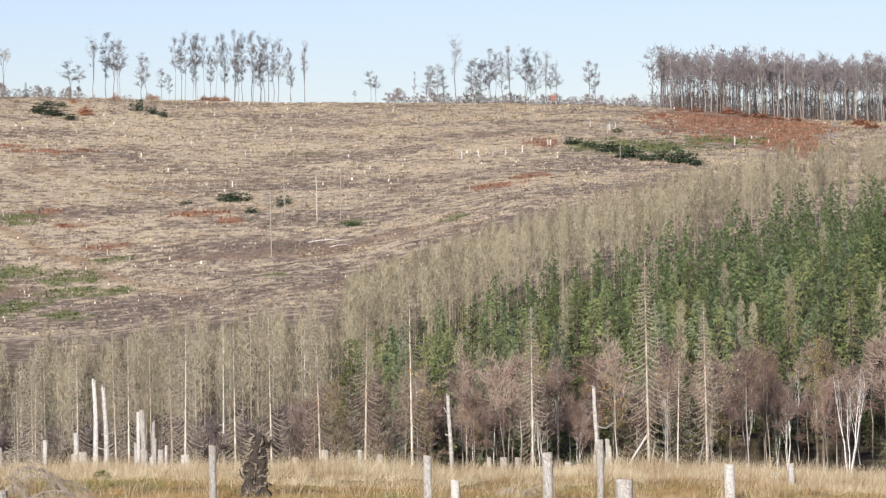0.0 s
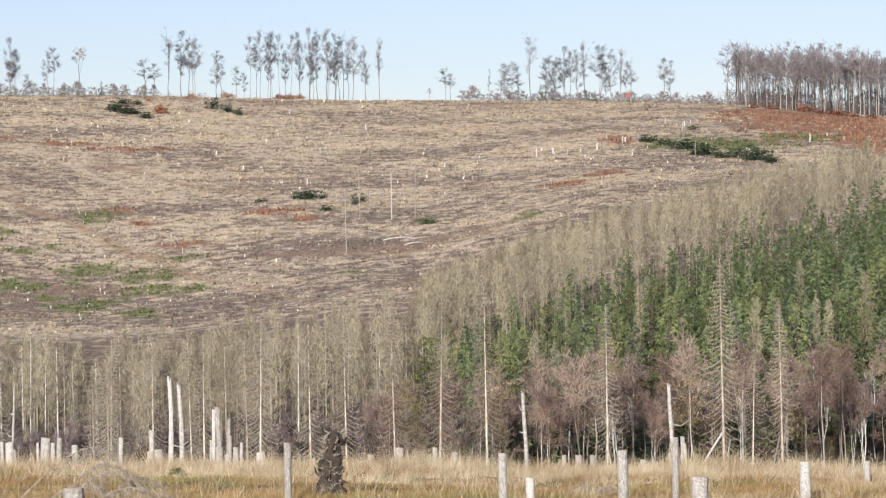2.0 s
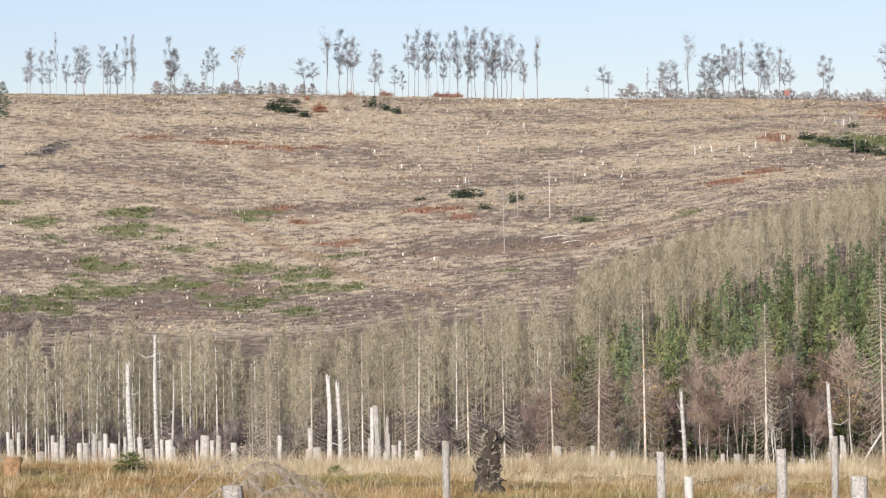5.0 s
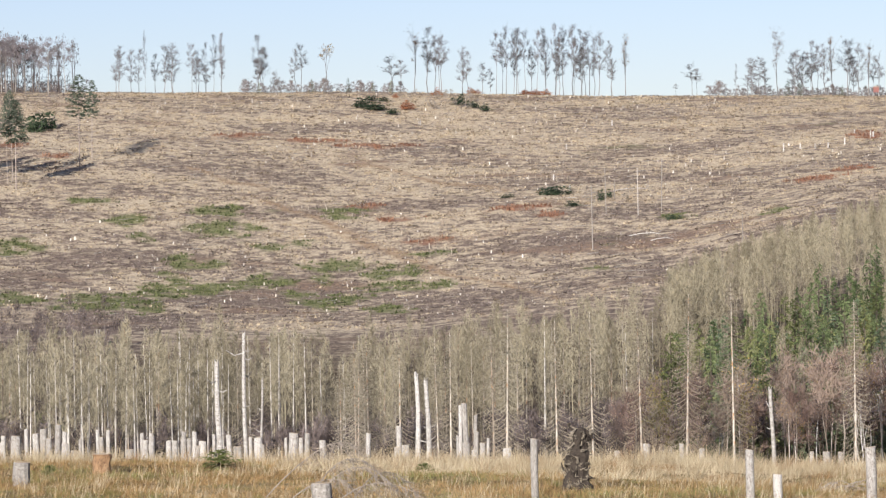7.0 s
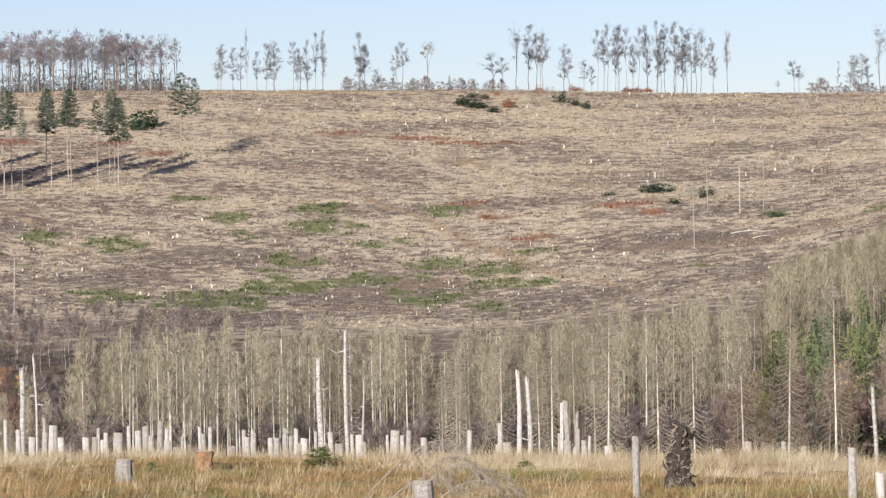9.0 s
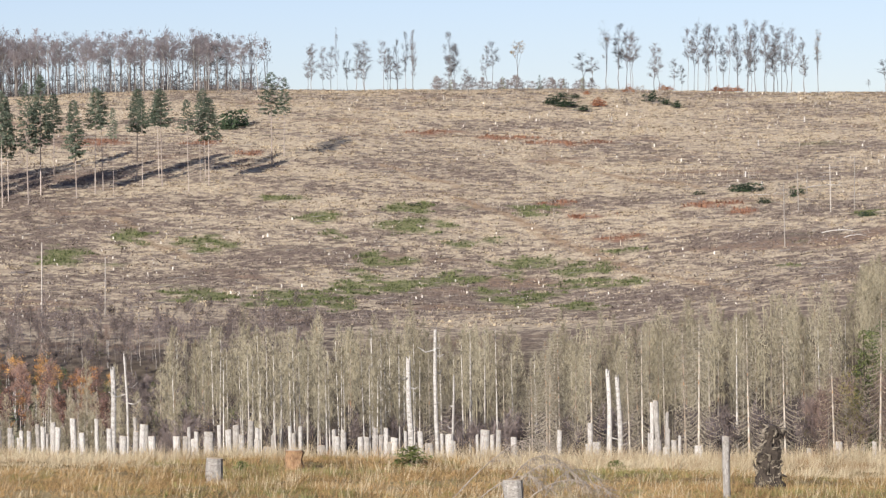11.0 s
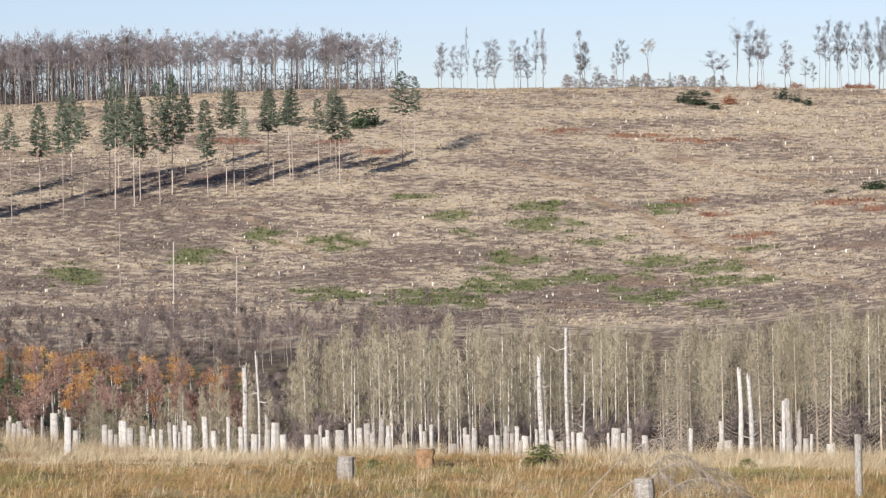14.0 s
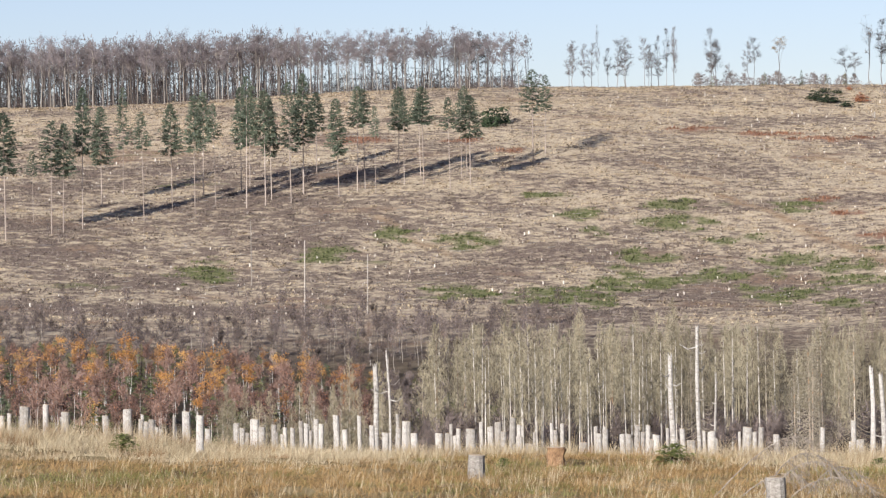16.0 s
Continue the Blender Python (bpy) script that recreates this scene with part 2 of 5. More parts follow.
# ---- trees ----
def dead_spruce_bufs(seed, h=20.0, clear=0.25, rad=2.0, boughs=110, twigs=9, r0=0.12, tw=0.085, tl=0.95, bw=0.045, sides=6, power=0.62):
    """Standing dead spruce: pale trunk, thin boughs and a fuzzy pointed crown of fine bare twigs."""
    R = random.Random(seed)
    trunk, crown = Buf(), Buf()
    lean = Vector((R.uniform(-0.012, 0.012), R.uniform(-0.012, 0.012), 1))
    trunk.tube([lean * (h * k / 4) for k in range(5)], [r0 * (1 - k / 4.25) + 0.01 for k in range(5)], sides)
    up = Vector((0, 0, 1))
    lump = [R.uniform(0.7, 1.15) for k in range(7)]
    for k in range(boughs):
        f = clear + (0.985 - clear) * ((k + R.random()) / boughs) ** 0.85
        u0 = (f - clear) / (1 - clear)
        a = R.uniform(0, 6.283)
        ln = (rad * (1 - u0) ** power * min(1.0, 0.45 + 2.2 * u0) * lump[int(a * 1.1) % 7] + 0.12) * R.uniform(0.55, 1.15)
        out = Vector((math.cos(a), math.sin(a), 0))
        side = out.cross(up)
        p0 = lean * (f * h)
        rise = -0.45 + 0.75 * u0
        p1 = p0 + out * ln * 0.55 + up * ln * (rise * 0.55 - 0.08)
        p2 = p0 + out * ln + up * ln * (rise * 0.8 + 0.12)
        w = bw / 2
        crown.quad(p0 - up * w, p0 + up * w, p1 + up * w * 0.7, p1 - up * w * 0.7)
        crown.tri(p1 - up * w * 0.7, p1 + up * w * 0.7, p2)
        for q in range(twigs):
            u = math.sqrt(R.random())
            b = p0.lerp(p1, u / 0.55) if u < 0.55 else p1.lerp(p2, (u - 0.55) / 0.45)
            d = (side * R.uniform(-0.45, 0.45) + out * R.uniform(-0.1, 0.45) + up * R.uniform(-0.7, 1.1)).normalized()
            crown.blade(b, b + d * tl * R.uniform(0.5, 1.2) * (0.6 + 0.6 * (1 - u0)), tw * R.uniform(0.6, 1.3), (up.cross(d) + side * 0.3 + up * R.uniform(-0.4, 0.4)).normalized())
    for q in range(5):
        d = Vector((R.uniform(-0.3, 0.3), R.uniform(-0.3, 0.3), 1)).normalized()
        b = lean * (h * R.uniform(0.93, 0.97))
        crown.blade(b, b + d * h * 0.035, tw, Vector((1, 0, 0)))
    return trunk, crown


def sweeping_spruce_bufs(seed, h=22.0, clear=0.06, rad=2.6, r0=0.15):
    """Dead spruce in the open: whorls of long boughs that hang and sweep up at the ends, dense with twigs towards the top."""
    R = random.Random(seed)
    trunk, crown = Buf(), Buf()
    lean = Vector((R.uniform(-0.01, 0.01), R.uniform(-0.01, 0.01), 1))
    trunk.tube([lean * (h * k / 6) for k in range(7)], [r0 * (1 - k / 6.3) + 0.015 for k in range(7)], 7)
    up = Vector((0, 0, 1))
    z = clear * h
    while z < h * 0.985:
        f = z / h
        n = 5 if f < 0.9 else 4
        a0 = R.uniform(0, 6.28)
        for k in range(n):
            a = a0 + 6.283 * k / n + R.uniform(-0.3, 0.3)
            out = Vector((math.cos(a), math.sin(a), 0))
            side = out.cross(up)
            ln = (rad * min(1.0, (1 - f) * 1.9) * (0.6 + 0.4 * min(1, f / 0.3)) + 0.1) * R.uniform(0.65, 1.1)
            if f < 0.3 and R.random() < 0.25:
                ln *= 0.4
            hang = 0.62 * (1 - f) ** 0.6
            p0 = lean * z
            pts = [p0, p0 + out * ln * 0.35 - up * ln * hang * 0.62, p0 + out * ln * 0.72 - up * ln * hang * 0.95, p0 + out * ln * 0.98 - up * ln * hang * 0.62, p0 + out * ln * 1.05 - up * ln * hang * 0.3]
            w = 0.031 * R.uniform(0.7, 1.3)
            for i in range(4):
                wa, wb = w * (1 - i / 4.6), w * (1 - (i + 1) / 4.6)
                crown.quad(pts[i] - up * wa, pts[i] + up * wa, pts[i + 1] + up * wb, pts[i + 1] - up * wb)
            for q in range(7 + int(15 * min(1, f * 1.3))):
                i = R.choice((0, 1, 1, 2, 2, 3))
                b = pts[i].lerp(pts[i + 1], R.random())
                d = (side * R.uniform(-0.9, 0.9) + out * R.uniform(0.0, 0.6) + up * R.uniform(-0.9, 0.35)).normalized()
                crown.blade(b, b + d * R.uniform(0.3, 0.85) * (0.55 + 0.45 * (1 - f)), R.uniform(0.03, 0.065), (up.cross(d) + side * 0.2).normalized())
        z += R.uniform(0.38, 0.6) * (1.0 if f < 0.6 else 0.75)
    return trunk, crown


def green_spruce_bufs(seed, h=18.0, clear=0.05, rad=4.4, boughs=92, sprays=9, power=0.82, r0=0.19, droop=1.0, spray=1.0, slim=0.15):
    """Living spruce: a pointed crown of hanging boughs in ragged tiers, each with sprays of needles to both sides."""
    R = random.Random(seed)
    trunk, crown = Buf(), Buf()
    trunk.tube([(0, 0, 0), (0, 0, h * 0.5), (0, 0, h * 0.97)], [r0, r0 * 0.68, 0.02], 6)
    up = Vector((0, 0, 1))
    top = 1.0 - clear
    lump = [R.uniform(0.72, 1.18) for k in range(9)]
    for k in range(boughs):
        u0 = ((k + R.random()) / boughs) ** 0.8
        z = h * (clear + 0.965 * top * u0)
        a = R.uniform(0, 6.283)
        ln = (rad * (1 - u0) ** power * min(1, 0.5 + u0 * 4) * lump[(int(a * 1.43) + int(u0 * 7)) % 9] + 0.16) * R.uniform(0.75, 1.15)
        out, side = Vector((math.cos(a), math.sin(a), 0)), Vector((-math.sin(a), math.cos(a), 0))
        tilt = (0.4 - 0.85 * droop * (1 - u0)) + R.uniform(-0.15, 0.15)
        p0 = Vector((0, 0, z))
        p1 = p0 + out * ln * 0.6 + up * ln * tilt * 0.62
        p2 = p0 + out * ln + up * ln * (tilt * 0.75 + 0.1)
        w = ln * 0.07 + 0.05
        crown.quad(p0 - side * w * 0.4, p0 + side * w * 0.4, p1 + side * w - up * 0.1, p1 - side * w - up * 0.1)
        crown.tri(p1 - side * w, p1 + side * w, p2)
        for q in range(sprays):
            u = 0.3 + 0.7 * R.random()
            b = p0.lerp(p1, u / 0.6) if u < 0.6 else p1.lerp(p2, (u - 0.6) / 0.4)
            sg = R.choice((-1, 1))
            d = (side * sg * R.uniform(0.3, 1.0) + out * R.uniform(0.1, 0.8) - up * R.uniform(0.05, 0.9)).normalized()
            sz = spray * (0.45 + 0.55 * (1 - u0)) * R.uniform(0.7, 1.25)
            e = d.cross(rvec(R)).normalized() * sz * slim
            crown.tri(b - e, b + e, b + d * sz)
    for q in range(4):
        s = Vector((math.cos(q * 1.57), math.sin(q * 1.57), 0)) * 0.09
        crown.tri(Vector((0, 0, h * 0.94)) - s, Vector((0, 0, h * 0.94)) + s, Vector((0, 0, h)))
    return trunk, crown


def bare_tree_bufs(seed, h=22.0, r0=0.22, fork=0.45, wide=3.0, limbs=10, forks=3, twigs=8, twig_w=0.09, twig_len=1.5, stems=1, limb_r=0.4, apart=0.12, haze=0.55, even=0.6):
    """Broadleaved tree out of leaf: wavy trunk, limbs that rise to a domed crown, branches and a haze of fine twigs."""
    R = random.Random(seed)
    wood, arms, fine = Buf(), Buf(), Buf()
    tips = []
    for s in range(stems):
        lean = Vector((R.uniform(-0.03, 0.03), R.uniform(-0.03, 0.03), 1)) if stems == 1 else Vector((R.uniform(-apart, apart), R.uniform(-apart, apart), 1))
        hh = h * (1 if s == 0 else R.uniform(0.75, 0.95))
        pts = [lean * (hh * 0.9 * k / 5) + Vector((R.uniform(-0.014, 0.014), R.uniform(-0.014, 0.014), 0)) * hh * (0 if k == 0 else 1) for k in range(6)]
        wood.tube(pts, [r0, r0 * 0.85, r0 * 0.7, r0 * 0.5, r0 * 0.28, r0 * 0.1], 6, cap=False)
        zb = hh * fork
        for k in range(limbs):
            u = (fork * 0.92 + (0.86 - fork) * (k + R.random()) / limbs) / 0.9
            i = min(4, int(u * 5))
            p = pts[i].lerp(pts[i + 1], u * 5 - i)
            a = R.uniform(0, 6.283)
            q = R.random() ** even
            ztip = max(p.z + hh * 0.06, zb + (hh - zb) * (0.25 + 0.75 * q)) if even < 1 else min(hh, p.z + hh * (0.06 + 0.2 * q))
            uz = (ztip - zb) / (hh - zb)
            rr = wide * math.sqrt(max(0.02, 1 - (uz * 1.5 - 0.52) ** 2)) * R.uniform(0.55, 1.0)
            tip = Vector((p.x + math.cos(a) * rr, p.y + math.sin(a) * rr, ztip))
            mid = p.lerp(tip, 0.5) + Vector((-math.cos(a), -math.sin(a), 0.25)) * rr * 0.16 + rvec(R) * 0.25
            lr = r0 * limb_r * (1.25 - u)
            arms.tube([p, mid, tip], [lr, lr * 0.65, lr * 0.2], 3, cap=False)
            tips.append((tip, (tip - mid).normalized()))
            tips.append((mid.lerp(tip, 0.6), (tip - mid).normalized()))
            for j in range(forks):
                b = mid.lerp(tip, R.uniform(-0.2, 0.8))
                d = ((tip - mid).normalized() + rvec(R) * 0.75 + Vector((0, 0, 0.25))).normalized()
                e = b + d * (tip - p).length * R.uniform(0.25, 0.5)
                arms.tube([b, e], [lr * 0.45, lr * 0.12], 3, cap=False)
                tips.append((e, d))
                tips.append((b.lerp(e, 0.55), d))
        tips.append((pts[5], Vector((0, 0, 1))))
    for p, d in tips:
        for k in range(twigs):
            nd = (d * 0.75 + rvec(R) * 0.85 + Vector((0, 0, 0.2))).normalized()
            b = p - d * R.uniform(0, 0.5) * twig_len + rvec(R) * R.random() * haze * twig_len
            fine.blade(b, b + nd * twig_len * R.uniform(0.45, 1.15), twig_w * R.uniform(0.6, 1.3), nd.cross(rvec(R)).normalized())
    return wood, arms, fine, [t[0] for t in tips]


def leaf_buf(seed, tips, n, size, keep=1.0, fall=0.7):
    """Clumps of small leaves round the tips of the twigs."""
    R = random.Random(seed)
    b = Buf()
    for p in tips:
        if R.random() > keep:
            continue
        for k in range(n):
            c = p + rvec(R) * R.uniform(0.1, fall)
            u = rvec(R)
            v = u.orthogonal().normalized()
            s = size * R.uniform(0.6, 1.3)
            b.quad(c - u * s * 0.5, c + v * s * 0.35, c + u * s * 0.5, c - v * s * 0.35)
    return b


class Kind:
    """A kind of tree: a few built variants, copied over the land as things with parts."""

    def __init__(self, name, category, group, variants, height):
        self.name, self.category, self.group, self.variants, self.n, self.height = name, category, group, variants, 0, height

    def put(self, az, r, scale=1.0, R=random, label=None, variant=None, dz=-0.15, widen=1.0, tilt=0.0):
        vs = self.variants
        v = vs[variant % len(vs)] if variant is not None else R.choice(vs)
        ob = new(self.name)
        ob.empty_display_size = 0.5
        a = R.uniform(0, 360)
        ob.matrix_basis = Matrix.Translation(spot(az, r, dz)) @ pose(0, 0, 0, R.uniform(-1.2, 1.2), tilt + R.uniform(-1.2, 1.2), 0) @ pose(0, 0, 0, 0, 0, a if not tilt else 0)
        ob.scale = (scale * widen, scale * widen, scale)
        tagged(ob, label or v["label"], self.category, self.group)
        for nm, me, lab in v["parts"]:
            o = part(nm, me, None, ob, lab)
        self.n += 1
        return ob

    def tall(self, az, r, h, R=random, **kw):
        return self.put(az, r, h / self.height, R, **kw)


def variant(label, *parts):
    """parts: name, buf, material, label."""
    return {"label": label, "parts": [(n, b.mesh(n, m), lab) for n, b, m, lab in parts]}


def scatter(seed, az0, az1, r0, r1, gap, keep=None, jitter=0.45):
    """Places on a jittered grid in plan between two bearings and two distances."""
    R = random.Random(seed)
    out = []
    r = r0
    while r < r1:
        step = math.degrees(gap / r)
        az = az0 + R.uniform(0, step)
        while az < az1:
            a, q = az + R.uniform(-jitter, jitter) * step, r + R.uniform(-jitter, jitter) * gap
            if keep is None or keep(a, q, R):
                out.append((a, q))
            az += step
        r += gap
    return out


def joined(name, material, buf_list, places, label, category, seed):
    """Many alike small or far things in one mesh, as stuff. places: (x, y, z, scale, turn)."""
    R = random.Random(seed)
    V, F, base = [], [], 0
    arr = [(np.array([tuple(p) for p in b.v]), b.f) for b in buf_list]
    for x, y, z, s, turn in places:
        v, f = arr[R.randrange(len(arr))]
        c, n = math.cos(turn), math.sin(turn)
        w = np.empty_like(v)
        w[:, 0] = x + (v[:, 0] * c - v[:, 1] * n) * s
        w[:, 1] = y + (v[:, 0] * n + v[:, 1] * c) * s
        w[:, 2] = z + v[:, 2] * s
        V.append(w)
        F.extend([tuple(i + base for i in q) for q in f])
        base += len(v)
    me = bpy.data.meshes.new(name)
    me.from_pydata(np.concatenate(V).tolist(), [], F)
    me.materials.append(material)
    return tagged(new(name, me), label, category, kind="stuff")


# ---- ground: one sheet in rings and rays round the viewpoint ----
def smooth_step(a, b, x):
    t = np.clip((x - a) / (b - a), 0, 1)
    return t * t * (3 - 2 * t)


def build_ground():
    az = np.concatenate([np.arange(-180, -26, 4.0), np.arange(-26, -21.5, 0.5), np.arange(-21.5, 6.0, 0.135), np.arange(6.0, 6.7, 0.03), np.arange(6.7, 9.5, 0.135), np.arange(9.5, 14, 0.5), np.arange(14, 180, 4.0)])
    r = np.concatenate([[0.4, 8, 20, 40, 60, 75, 85], np.arange(90, 160, 1.25), np.arange(160, 640, 8.0), np.arange(640, 1330, 4.0), [1350, 1380, 1420, 1480, 1560, 1700, 2000, 2500, 3200, 4000, 4900]])
    A, Rr = np.meshgrid(az, r, indexing="ij")
    X, Y = Rr * np.sin(np.radians(A)), Rr * np.cos(np.radians(A))
    Z = ground(A, Rr)
    hill = smooth_step(600, 720, Rr)
    Z = Z + hill * (0.9 * wave(X, Y, 0.02, 3) + 0.22 * wave(X, Y, 0.16, 4) + 0.09 * wave(X, Y, 0.9, 5))
    Z = Z + (1 - hill) * smooth_step(20, 80, Rr) * (0.14 * wave(X, Y, 0.25, 6) + 0.07 * wave(X, Y, 1.3, 7))
    na, nr = A.shape
    idx = np.arange(na * nr).reshape(na, nr)
    nxt = np.roll(idx, -1, axis=0)
    q = np.stack([idx[:, :-1], idx[:, 1:], nxt[:, 1:], nxt[:, :-1]], -1).reshape(-1, 4)
    middle = na * nr
    q = np.concatenate([q, np.stack([idx[::2, 0], np.roll(idx, -1, 0)[::2, 0], np.roll(idx, -2, 0)[::2, 0], np.full(len(idx[::2]), middle)], -1)])
    me = bpy.data.meshes.new("ground")
    V = np.concatenate([np.stack([X, Y, Z], -1).reshape(-1, 3), [[0, 0, 0]]])
    me.vertices.add(len(V))
    me.vertices.foreach_set("co", V.ravel())
    me.loops.add(q.size)
    me.loops.foreach_set("vertex_index", q.ravel()[::-1].copy())
    me.polygons.add(len(q))
    me.polygons.foreach_set("loop_start", np.arange(0, q.size, 4))
    me.polygons.foreach_set("use_smooth", np.ones(len(q), bool))
    me.update(calc_edges=True)
    for nm, val in masks(A, Rr, X, Y).items():
        at = me.attributes.new(nm, 'FLOAT', 'POINT')
        at.data.foreach_set("value", np.append(val.ravel(), val.ravel()[0]).astype(np.float32))
    me.validate()
    me.materials.append(ground_material())
    return tagged(new("ground", me), "rolling clear-felled hillside and straw-coloured meadow", "ground", kind="structure")


def patch_mask(A, Rr, X, Y, patches, seed):
    m = np.full_like(A, -9.0)
    for a, r, w, d in patches:
        q = ((A - a) / (1.25 * w)) ** 2 + ((Rr - r) / (1.4 * d)) ** 2
        m = np.maximum(m, 1 - q)
    n = wave(X, Y, 0.5, seed) + 0.6 * wave(X, Y, 1.3, seed + 50)
    return smooth_step(0.2, 0.75, np.where(m > -1.2, m, -9) * 0.8 + 0.6 * n + 0.12)


def masks(A, Rr, X, Y):
    hill = smooth_step(690, 790, Rr)
    meadow = 1 - smooth_step(160, 190, Rr)
    green = patch_mask(A, Rr, X, Y, GREEN_PATCHES, 11) * hill
    red = patch_mask(A, Rr, X, Y, RED_PATCHES, 12) * hill
    track = np.maximum(patch_mask(A, Rr, X, Y, FOREST_TRACK, 13), smooth_step(0.075, 0.035, np.abs(A - 6.16 - 0.0013 * (Rr - 1060))) * smooth_step(1030, 1045, Rr) * smooth_step(1275, 1260, Rr)) * hill
    # less straw under the tall spruces: brown soil, and some shade painted in
    straw = smooth_step(-1.6, 1.6, wave(X * 0.7, Y, 0.7, 41) + 0.9 * wave(X * 0.6, Y, 0.10, 42)) + 0.15 * smooth_step(1020, 1240, Rr) - 0.22 * smooth_step(1000, 830, Rr) - 0.25 * smooth_step(-12.2, -13.6, A) * smooth_step(890, 950, Rr) * smooth_step(1140, 1070, Rr)
    trail = np.zeros_like(A)
    for a0, r0, a1, r1 in TRAILS:
        u = np.clip((A - a0) / (a1 - a0), -0.05, 1.05)
        off = np.abs(Rr - r0 - (r1 - r0) * u - 6 * np.sin(u * 9))
        trail = np.maximum(trail, smooth_step(4.5, 2.0, off) * (np.abs(u - 0.5) < 0.52))
    return {"trail": trail * hill, "straw": straw, "hill": hill, "meadow": meadow, "green": green, "red": red, "track": track}


def ground_material():
    m = bpy.data.materials.new("ground")
    m.use_nodes = True
    nt = m.node_tree
    N, L = nt.nodes.new, nt.links.new
    bs = nt.nodes["Principled BSDF"]
    bs.inputs["Roughness"].default_value = 0.95
    bs.inputs["Specular IOR Level"].default_value = 0.05
    tc = N("ShaderNodeTexCoord")

    def nz(scale, detail=4, rough=0.6, stretch=(1, 1, 1)):
        mp, n = N("ShaderNodeMapping"), N("ShaderNodeTexNoise")
        mp.inputs["Scale"].default_value = stretch
        L(tc.outputs["Object"], mp.inputs[0])
        L(mp.outputs[0], n.inputs["Vector"])
        n.inputs["Scale"].default_value, n.inputs["Detail"].default_value, n.inputs["Roughness"].default_value = scale, detail, rough
        return n.outputs[0]

    def rng(s, a, b):
        k = N("ShaderNodeMapRange")
        k.inputs["From Min"].default_value, k.inputs["From Max"].default_value = a, b
        L(s, k.inputs[0])
        return k.outputs[0]

    def mix(fac, a, b):
        k = N("ShaderNodeMix")
        k.data_type = 'RGBA'
        L(fac, k.inputs[0])
        for s, c in ((k.inputs[6], a), (k.inputs[7], b)):
            if isinstance(c, tuple):
                s.default_value = (*c, 1)
            else:
                L(c, s)
        return k.outputs[2]

    def attr(nm):
        k = N("ShaderNodeAttribute")
        k.attribute_name = nm
        return k.outputs["Fac"]

    wide = (0.6, 1, 1)
    brown = mix(rng(nz(1.5, 7, 0.85, (1, 0.8, 1)), 0.41, 0.59), (0.080, 0.058, 0.046), (0.265, 0.198, 0.152))
    straw = mix(rng(nz(1.5, 7, 0.85, (1, 0.8, 1)), 0.39, 0.61), (0.27, 0.205, 0.135), (0.70, 0.57, 0.395))
    both = N("ShaderNodeMath")
    both.operation = 'MULTIPLY_ADD'
    L(nz(0.30, 9, 0.74, (1.1, 1, 1)), both.inputs[0])
    both.inputs[1].default_value = 5.0
    L(attr("straw"), both.inputs[2])
    slope = mix(rng(both.outputs[0], 2.55, 3.25), brown, straw)
    slope = mix(rng(nz(0.035, 5, 0.6, wide), 0.58, 0.68), slope, mix(rng(nz(0.7), 0.4, 0.6), (0.16, 0.115, 0.09), (0.30, 0.20, 0.13)))
    slope = mix(rng(nz(0.05, 6, 0.65, wide), 0.62, 0.72), slope, (0.15, 0.145, 0.07))
    slope = mix(rng(nz(0.13, 7, 0.7, (0.7, 1, 1)), 0.62, 0.70), slope, mix(rng(nz(1.2), 0.4, 0.6), (0.13, 0.108, 0.10), (0.25, 0.21, 0.19)))
    slope = mix(attr("trail"), slope, mix(rng(nz(0.7), 0.4, 0.6), (0.25, 0.165, 0.10), (0.38, 0.28, 0.18)))
    slope = mix(attr("green"), slope, mix(rng(nz(0.7, 5, 0.7), 0.4, 0.6), (0.095, 0.105, 0.042), (0.24, 0.225, 0.11)))
    slope = mix(attr("red"), slope, mix(rng(nz(0.7, 5, 0.7), 0.4, 0.6), (0.165, 0.085, 0.056), (0.33, 0.192, 0.125)))
    slope = mix(attr("track"), slope, mix(rng(nz(0.7), 0.4, 0.6), (0.22, 0.21, 0.20), (0.33, 0.31, 0.29)))
    forest = mix(rng(nz(0.3), 0.4, 0.6), (0.06, 0.045, 0.03), (0.13, 0.10, 0.065))
    meadow = mix(rng(nz(0.25, 6), 0.4, 0.6), (0.16, 0.11, 0.05), (0.34, 0.26, 0.13))
    col = mix(attr("hill"), forest, slope)
    col = mix(attr("meadow"), col, meadow)
    L(col, bs.inputs["Base Color"])
    return m


# high stumps of felled spruces: bearing, distance, height, thickness
STUMPS_A = [(-19.86, 150, 1.6, 0.19), (-19.74, 150, 1.7, 0.17), (-19.48, 150, 2.0, 0.41), (-19.16, 150, 2.1, 0.24), (-18.84, 150, 1.8, 0.36), (-18.17, 150, 1.7, 0.29), (-17.83, 150, 2.0, 0.38), (-17.63, 150, 1.6, 0.19), (-17.59, 150, 1.8, 0.12), (-17.54, 150, 1.5, 0.24), (-17.43, 150, 1.6, 0.26), (-17.35, 150, 1.3, 0.19), (-17.3, 150, 1.2, 0.14), (-17.08, 150, 1.8, 0.12), (-16.91, 150, 1.1, 0.1), (-16.86, 150, 2.0, 0.36), (-16.66, 136, 1.4, 0.28), (-16.53, 150, 1.3, 0.24), (-16.06, 150, 1.6, 0.26), (-15.96, 150, 1.4, 0.24), (-15.88, 150, 1.2, 0.17), (-15.82, 150, 1.8, 0.14), (-15.74, 150, 1.8, 0.29), (-15.63, 150, 1.5, 0.31)]
